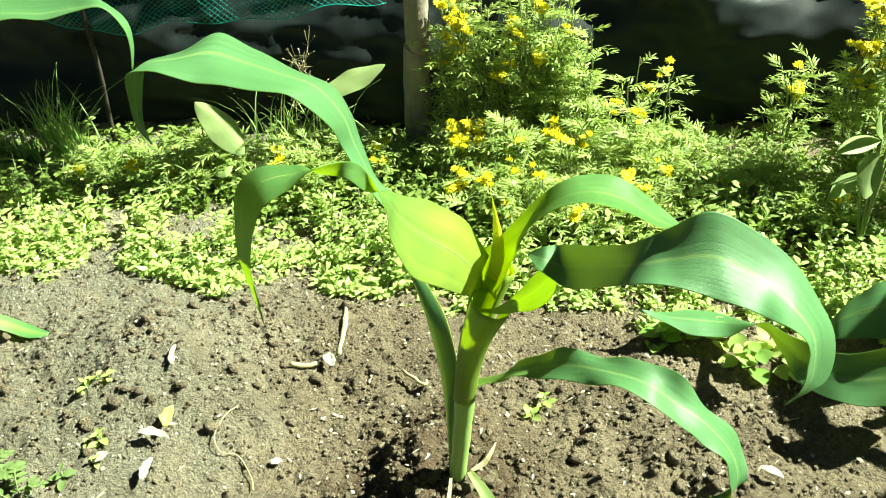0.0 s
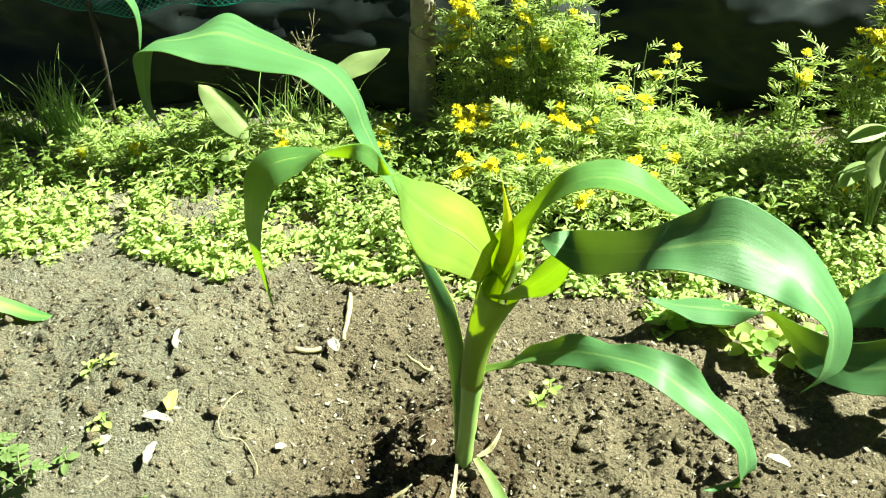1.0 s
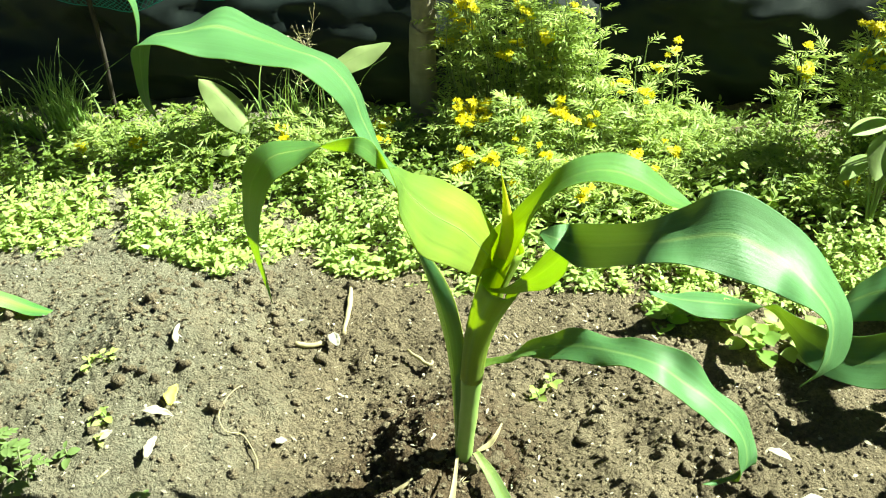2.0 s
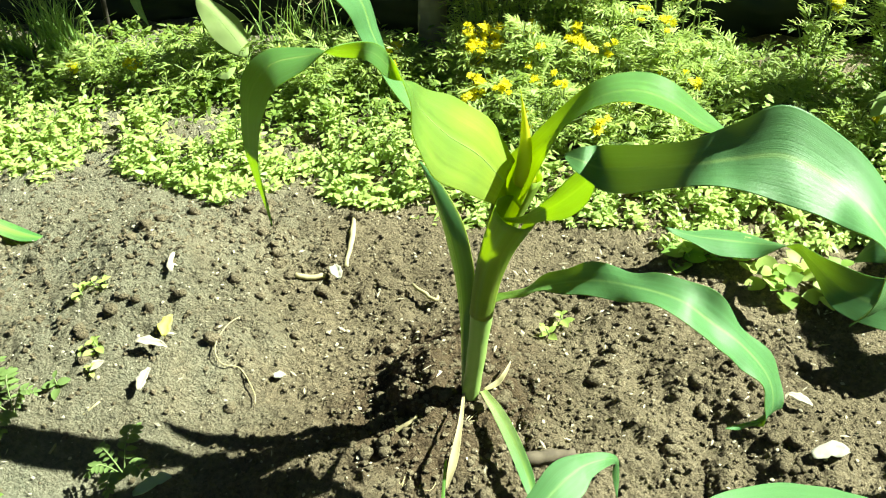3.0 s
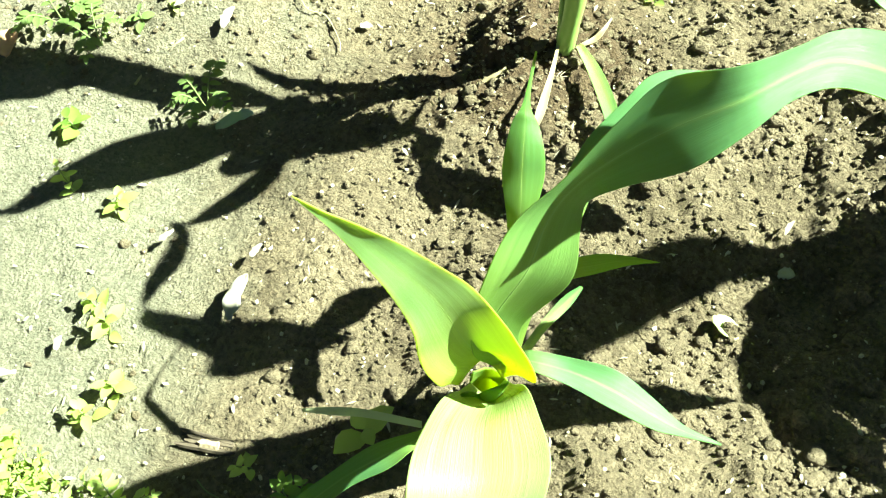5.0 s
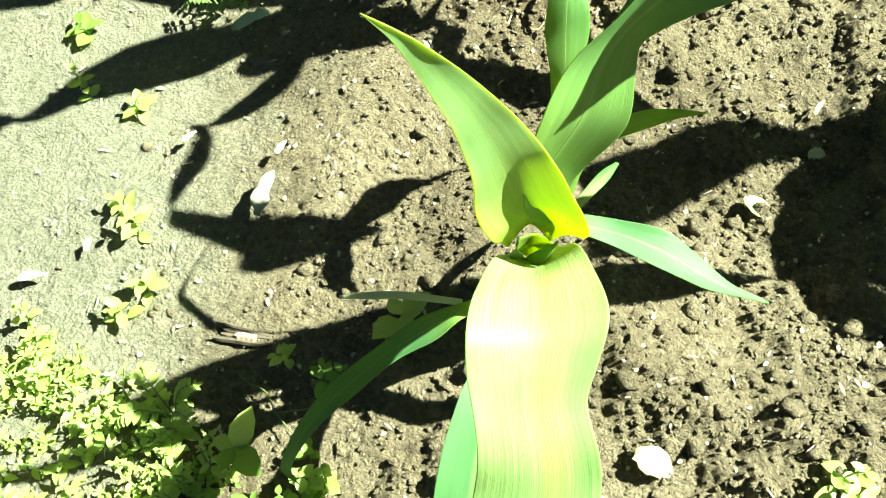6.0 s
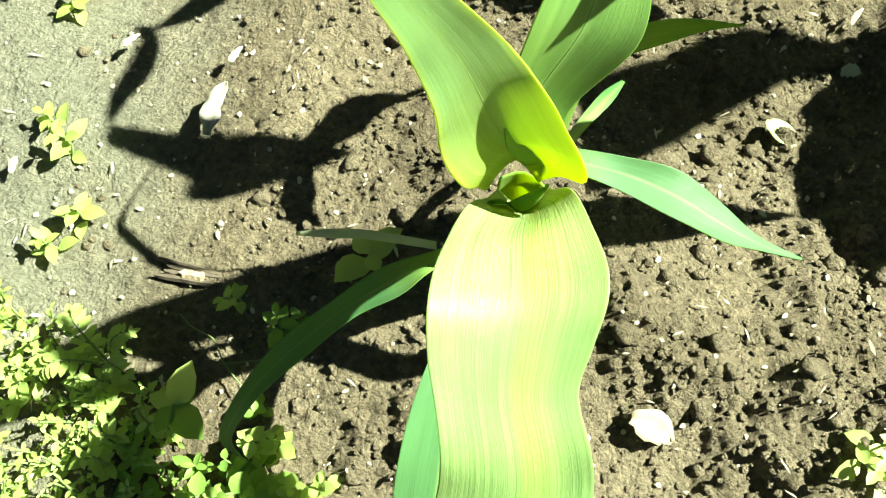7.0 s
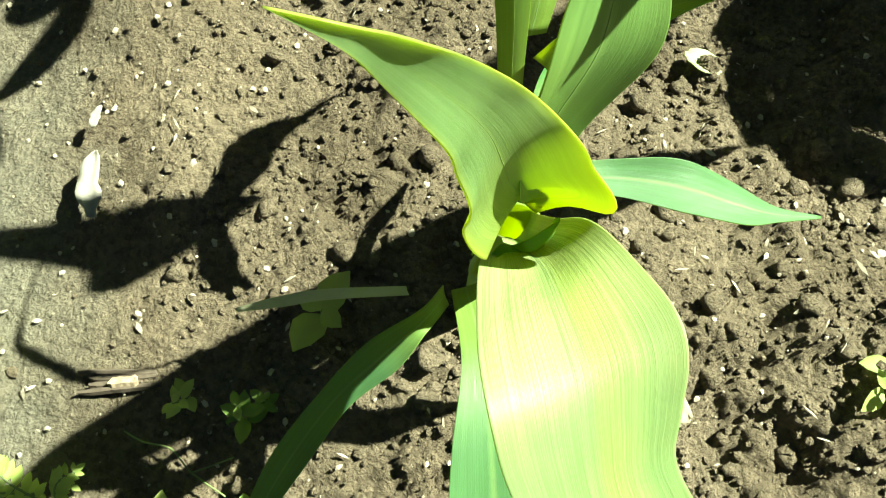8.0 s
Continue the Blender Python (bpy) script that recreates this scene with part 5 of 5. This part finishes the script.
# the thick patch beside the near plant
for i in range(185):
    while True:
        x, y = rng.uniform(-0.36, -0.05), rng.uniform(-0.58, -0.385)
        if math.hypot(x + 0.128, y + 0.415) < 0.045 or math.hypot(x + 0.10, y + 0.385) < 0.035:
            continue
        if y < -0.395 - 0.9 * max(0.0, x + 0.115) - 0.05 * rng.random() + 0.05 * max(0.0, -x - 0.2):
            break
    round_leaved = x > -0.115
    # left of -0.165 only BRIGHT: sunlight there is put into the leaf colour
    leafy_weed((x, y), rng.uniform(0.014, 0.04), int(rng.integers(3, 6)), (0.008 if round_leaved else 0.0055) + 0.006 * rng.random() ** 2, 300 + i, LIGHT, (BRIGHT if x < -0.165 else (BRIGHT, WEED_LEAF)[i % 2]), stems=2, wide=0.8 if round_leaved else 0.5)
def upright_weed(place):
    """One large upright leaf, a bright side leaf and a low one on a short stem."""
    weed = thing("broad_leaved_weed", "bright green weed with one large upright leaf", "weed", "weeds in the bed")
    x, y = place
    z = float(height(np.float64(x), np.float64(y)))
    tw = Twigs()
    tw.add(spline([(x, y, z - 0.003), (x + 0.001, y, z + 0.01), (x, y + 0.001, z + 0.034)], 5), 0.0012, 0.0009)
    tw.build("stem", STEM, weed)
    top = np.array((x, y, z + 0.033))
    for way, n, l, w, mat in (((0.35, 0.55, 0.75), (0.2, -0.7, 0.6), 0.031, 0.015, BRIGHT), ((-0.9, 0.1, 0.3), (0, -0.2, 1), 0.014, 0.010, BRIGHT),
                              ((0.8, -0.5, 0.15), (0.1, -0.1, 1), 0.025, 0.017, WEED_LEAF), ((0.7, 0.5, 0.3), (0, -0.2, 1), 0.013, 0.009, WEED_LEAF), ((-0.2, -0.9, 0.2), (0, 0, 1), 0.016, 0.011, WEED_LEAF)):
        Ovals().add(top, way, n, l, w, 0.12).build("leaf", mat, weed)


upright_weed((-0.134, -0.446))
leafy_weed((-0.131, -0.374), 0.040, 4, 0.0095, 402, "small weed with bright top leaves", BRIGHT)
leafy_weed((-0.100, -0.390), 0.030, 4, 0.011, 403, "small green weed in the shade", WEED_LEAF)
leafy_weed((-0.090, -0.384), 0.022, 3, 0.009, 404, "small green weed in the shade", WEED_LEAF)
thread([(-0.160, -0.392), (-0.150, -0.398), (-0.136, -0.402), (-0.125, -0.414), (-0.108, -0.426)], 0.00045, STEM, "thin branching runner in the shade")
thread([(-0.125, -0.414), (-0.114, -0.411), (-0.104, -0.408)], 0.0004, STEM, "thin branching runner in the shade")
leafy_weed((-0.058, -0.338), 0.022, 2, 0.028, 405, "pale broad weed leaf beside the maize", BRIGHT, wide=0.7)
for i, (x, y, h) in enumerate([(-0.364, -0.188, 0.03), (-0.320, -0.191, 0.025), (-0.286, -0.286, 0.022), (-0.271, -0.307, 0.026), (-0.245, -0.347, 0.03), (-0.253, -0.365, 0.026), (-0.30, -0.40, 0.03), (0.209, -0.388, 0.03), (0.217, -0.378, 0.03), (0.222, -0.398, 0.024)]):
    leafy_weed((x, y), h, 4, 0.013, 420 + i, "pale yellow-green seedling on trodden soil", BRIGHT)
for i, (x, y) in enumerate([(0.269, 0.186), (0.280, 0.172), (0.30, 0.20), (0.34, 0.19), (0.25, 0.215), (0.21, 0.225), (0.38, 0.17), (0.19, 0.215), (0.32, 0.17)]):
    leafy_weed((x, y), 0.028, 3, 0.022, 440 + i, "low round-leaved weed at the edge of the bed", (BRIGHT, WEED_LEAF)[i % 2], wide=0.85)
for i, (x, y) in enumerate([(-0.385, 0.102), (-0.366, 0.022), (0.063, 0.103), (0.075, 0.12), (-0.395, 0.09), (-0.372, 0.10), (-0.355, 0.030), (-0.35, 0.002)]):
    leafy_weed((x, y), 0.016, 3, 0.011, 460 + i, "tiny pale seedling on the soil", BRIGHT)


def cut_weed(place, fronds, size, seed, label, turn=0.0):
    """A low weed with deeply cut leaves: each frond a rib with paired lobed leaflets."""
    rng = np.random.default_rng(seed)
    weed = thing("cut_leaved_weed", label, "weed", "weeds in the bed")
    x, y = place
    z = float(height(np.float64(x), np.float64(y))) + 0.004
    for i in range(fronds):
        a = turn + i * 2 * math.pi / fronds + rng.normal(0, 0.3)
        way = np.array((math.cos(a), math.sin(a), 0.0))
        length = size * rng.uniform(0.7, 1.15)
        s = np.linspace(0, 1, 9)
        rib = np.array((x, y, z)) + way * length * s[:, None] + np.array((0, 0, 1.0)) * (0.030 * np.sin(s * 2.2))[:, None]
        tw = Twigs()
        tw.add(rib, 0.0008, 0.0004)
        ob = tw.build("frond", STEM, weed)
        # dark leaf colour stands in for shade on all but 504
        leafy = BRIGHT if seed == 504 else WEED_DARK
        side = np.array((-way[1], way[0], 0))
        for k in range(2, 9):
            big = length * (0.16 + 0.20 * math.sin(math.pi * k / 9))
            for sg in (1, -1):
                Ovals().add(rib[k], 0.6 * way + sg * side + (0, 0, rng.normal(0.1, 0.15)), (0, 0, 1), big, big * 0.55).build("leaflet", leafy, ob)
        Ovals().add(rib[-1], way, (0, 0, 1), length * 0.28, length * 0.15).build("leaflet", leafy, ob)
    return weed


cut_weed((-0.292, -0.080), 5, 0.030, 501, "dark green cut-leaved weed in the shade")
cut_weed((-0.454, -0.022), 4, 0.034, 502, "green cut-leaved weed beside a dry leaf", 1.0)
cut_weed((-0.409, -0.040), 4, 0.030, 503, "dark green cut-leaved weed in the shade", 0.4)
cut_weed((-0.190, -0.428), 4, 0.030, 504, "pale cut-leaved weed among seedlings", 0.8)
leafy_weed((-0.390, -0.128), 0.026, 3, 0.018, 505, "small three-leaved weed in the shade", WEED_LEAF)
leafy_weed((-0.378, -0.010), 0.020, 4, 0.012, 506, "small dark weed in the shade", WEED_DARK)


# ---- the back: grass tuft, broad leaves, seed heads, post and net ----
def grass_tuft(place, count, tall, seed, label):
    rng = np.random.default_rng(seed)
    tuft = thing("grass_tuft", label, "grass")
    z = float(height(np.float64(place[0]), np.float64(place[1])))
    for _ in range(count):
        verts = []
        a, h = rng.uniform(0, 6.3), tall * rng.uniform(0.5, 1.1)
        foot = np.array((place[0] + rng.normal(0, 0.02), place[1] + rng.normal(0, 0.012), z - 0.003))
        out = np.array((math.cos(a), math.sin(a), 0)) * h * rng.uniform(0.1, 0.6)
        side = np.array((-math.sin(a), math.cos(a), 0)) * 0.0016
        for s in np.linspace(0, 1, 6):
            c = foot + out * s ** 2 + np.array((0, 0, h)) * (s - 0.25 * s ** 3)
            verts += [c - side * (1 - s * 0.9), c + side * (1 - s * 0.9) + (0, 0, 0.0004)]
        mesh_object("blade", verts, [(2 * i, 2 * i + 1, 2 * i + 3, 2 * i + 2) for i in range(5)], GRASS, tuft)
    return tuft


grass_tuft((-0.65, 0.575), 130, 0.155, 61, "tuft of long thin green grass by the sheeting")
grass_tuft((-0.70, 0.56), 40, 0.11, 62, "tuft of long thin green grass by the sheeting")
grass_tuft((-0.33, 0.60), 34, 0.16, 63, "sparse tuft of tall grass among the weeds")
grass_tuft((-0.27, 0.58), 22, 0.14, 64, "sparse tuft of tall grass among the weeds")


def broad_plant(place, leaves, label):
    """A few large plain leaves on stalks. leaves: foot-to-tip vectors with widths."""
    plant = thing("broad_leaved_plant", label, "plant")
    z = float(height(np.float64(place[0]), np.float64(place[1])))
    root = np.array((*place, z))
    for k, (start, way, width) in enumerate(leaves):
        st, w = np.array(start), np.array(way)
        tw = Twigs()
        tw.add(spline([root, (root + st) / 2 + (0, 0, 0.01), st], 5), 0.0018, 0.0012)
        tw.build("leaf_stalk", STEM, plant)
        side = unit(np.cross(w, (0, -0.25, 0.97)))
        rows = []
        for s, r in ((0, 0.15), (0.2, 0.75), (0.45, 1.0), (0.7, 0.8), (0.9, 0.4), (1.0, 0.03)):
            rows.append((*(st + w * s + np.array((0, -0.02, 0)) * s * s), *(side * width * 0.5 * r)))
        blade("leaf", plant, rows, BROADLEAF, 0.22, 0.12, "", 70 + k)


broad_plant((-0.36, 0.52), [((-0.347, 0.500, 0.034), (-0.044, 0.012, 0.086), 0.042), ((-0.385, 0.50, 0.02), (0.03, -0.03, 0.012), 0.03)], "pale green plant with a large ragged leaf")
broad_plant((-0.20, 0.64), [((-0.262, 0.60, 0.065), (0.095, 0.05, 0.035), 0.044), ((-0.235, 0.61, 0.03), (0.02, -0.02, 0.03), 0.045)], "broad-leaved plant with arched leaves by the trunk")
broad_plant((0.42, 0.37), [((0.418, 0.375, 0.13), (-0.050, -0.012, 0.004), 0.024), ((0.42, 0.375, 0.132), (-0.016, -0.004, 0.044), 0.020), ((0.425, 0.37, 0.125), (0.015, -0.01, 0.035), 0.022), ((0.415, 0.37, 0.118), (-0.012, -0.016, -0.036), 0.026), ((0.405, 0.37, 0.09), (-0.036, -0.01, -0.012), 0.024), ((0.43, 0.37, 0.125), (0.045, -0.01, 0.0), 0.026)], "large-leaved pale green plant at the end of the bed")


def seed_head(place, top, label, seed):
    rng = np.random.default_rng(seed)
    plant = thing("seed_grass", label, "grass")
    z = float(height(np.float64(place[0]), np.float64(place[1])))
    path = spline([(*place, z), (place[0] + 0.005, place[1], z + 0.08), top], 6)
    tw, lf = Twigs(), Leaflets()
    tw.add(path, 0.0008, 0.0005)
    for q in path[6:]:
        for _ in range(4):
            d = rng.normal(0, 0.012, 3) + (0, 0, 0.008)
            tw.add([q, q + d * 0.6, q + d], 0.0003, 0.0002, 4)
            lf.add((q + d)[None], d[None], rng.normal(0, 1, (1, 3)), 0.004, 0.0022)
    tw.build("stem", STRAW, plant)
    lf.build("seeds", CHIP, plant, "tiny pale seeds")


seed_head((-0.30, 0.60), (-0.262, 0.60, 0.145), "thin grass with a loose pale seed head", 81)
seed_head((-0.28, 0.62), (-0.285, 0.60, 0.125), "thin grass with a loose pale seed head", 82)


def thin_post():
    v, f = tube(spline([(-0.610, 0.630, -0.06), (-0.600, 0.630, 0.03), (-0.592, 0.631, 0.11), (-0.588, 0.632, 0.24)], 5), 0.0036, 8)
    tagged(mesh_object("thin_stake", v, f, DARKWOOD), "thin dark wooden stake in front of the sheeting", "stake")


thin_post()


def garden_net():
    """Teal netting that sags over the top of the sheeting: crossing threads."""
    rng = np.random.default_rng(91)
    net = thing("garden_net", "sagging teal plastic netting over the sheeting", "net")
    def at(u, s):
        x = -0.72 + 0.56 * u
        low = 0.190 - 0.032 * math.sin(math.pi * min(1.0, max(0.0, u)) ** 0.6) + 0.004 * math.sin(u * 17)
        return (x + 0.006 * math.sin(s * 6 + u * 9), 0.635 + 0.05 * s + 0.008 * math.sin(u * 14 + 3 * s), low + 0.15 * s + 0.004 * math.sin(u * 31 + s * 9))
    tw = Twigs()
    steps = np.linspace(0, 1, 12)
    for u in np.linspace(-0.4, 1.4, 112):
        for way in (0.4, -0.4):
            run = [at(u + way * s, s) for s in steps if 0 <= u + way * s <= 1]
            if len(run) > 2:
                tw.add(run, 0.00035, 0.00035, 4)
    tagged(tw.build("mesh_threads", NET, net), kind="stuff")
    rim = Twigs()
    rim.add([at(u, 0) for u in np.linspace(0, 1, 40)], 0.0006, 0.0006, 5)
    rim.build("rim_cord", NET, net)


garden_net()
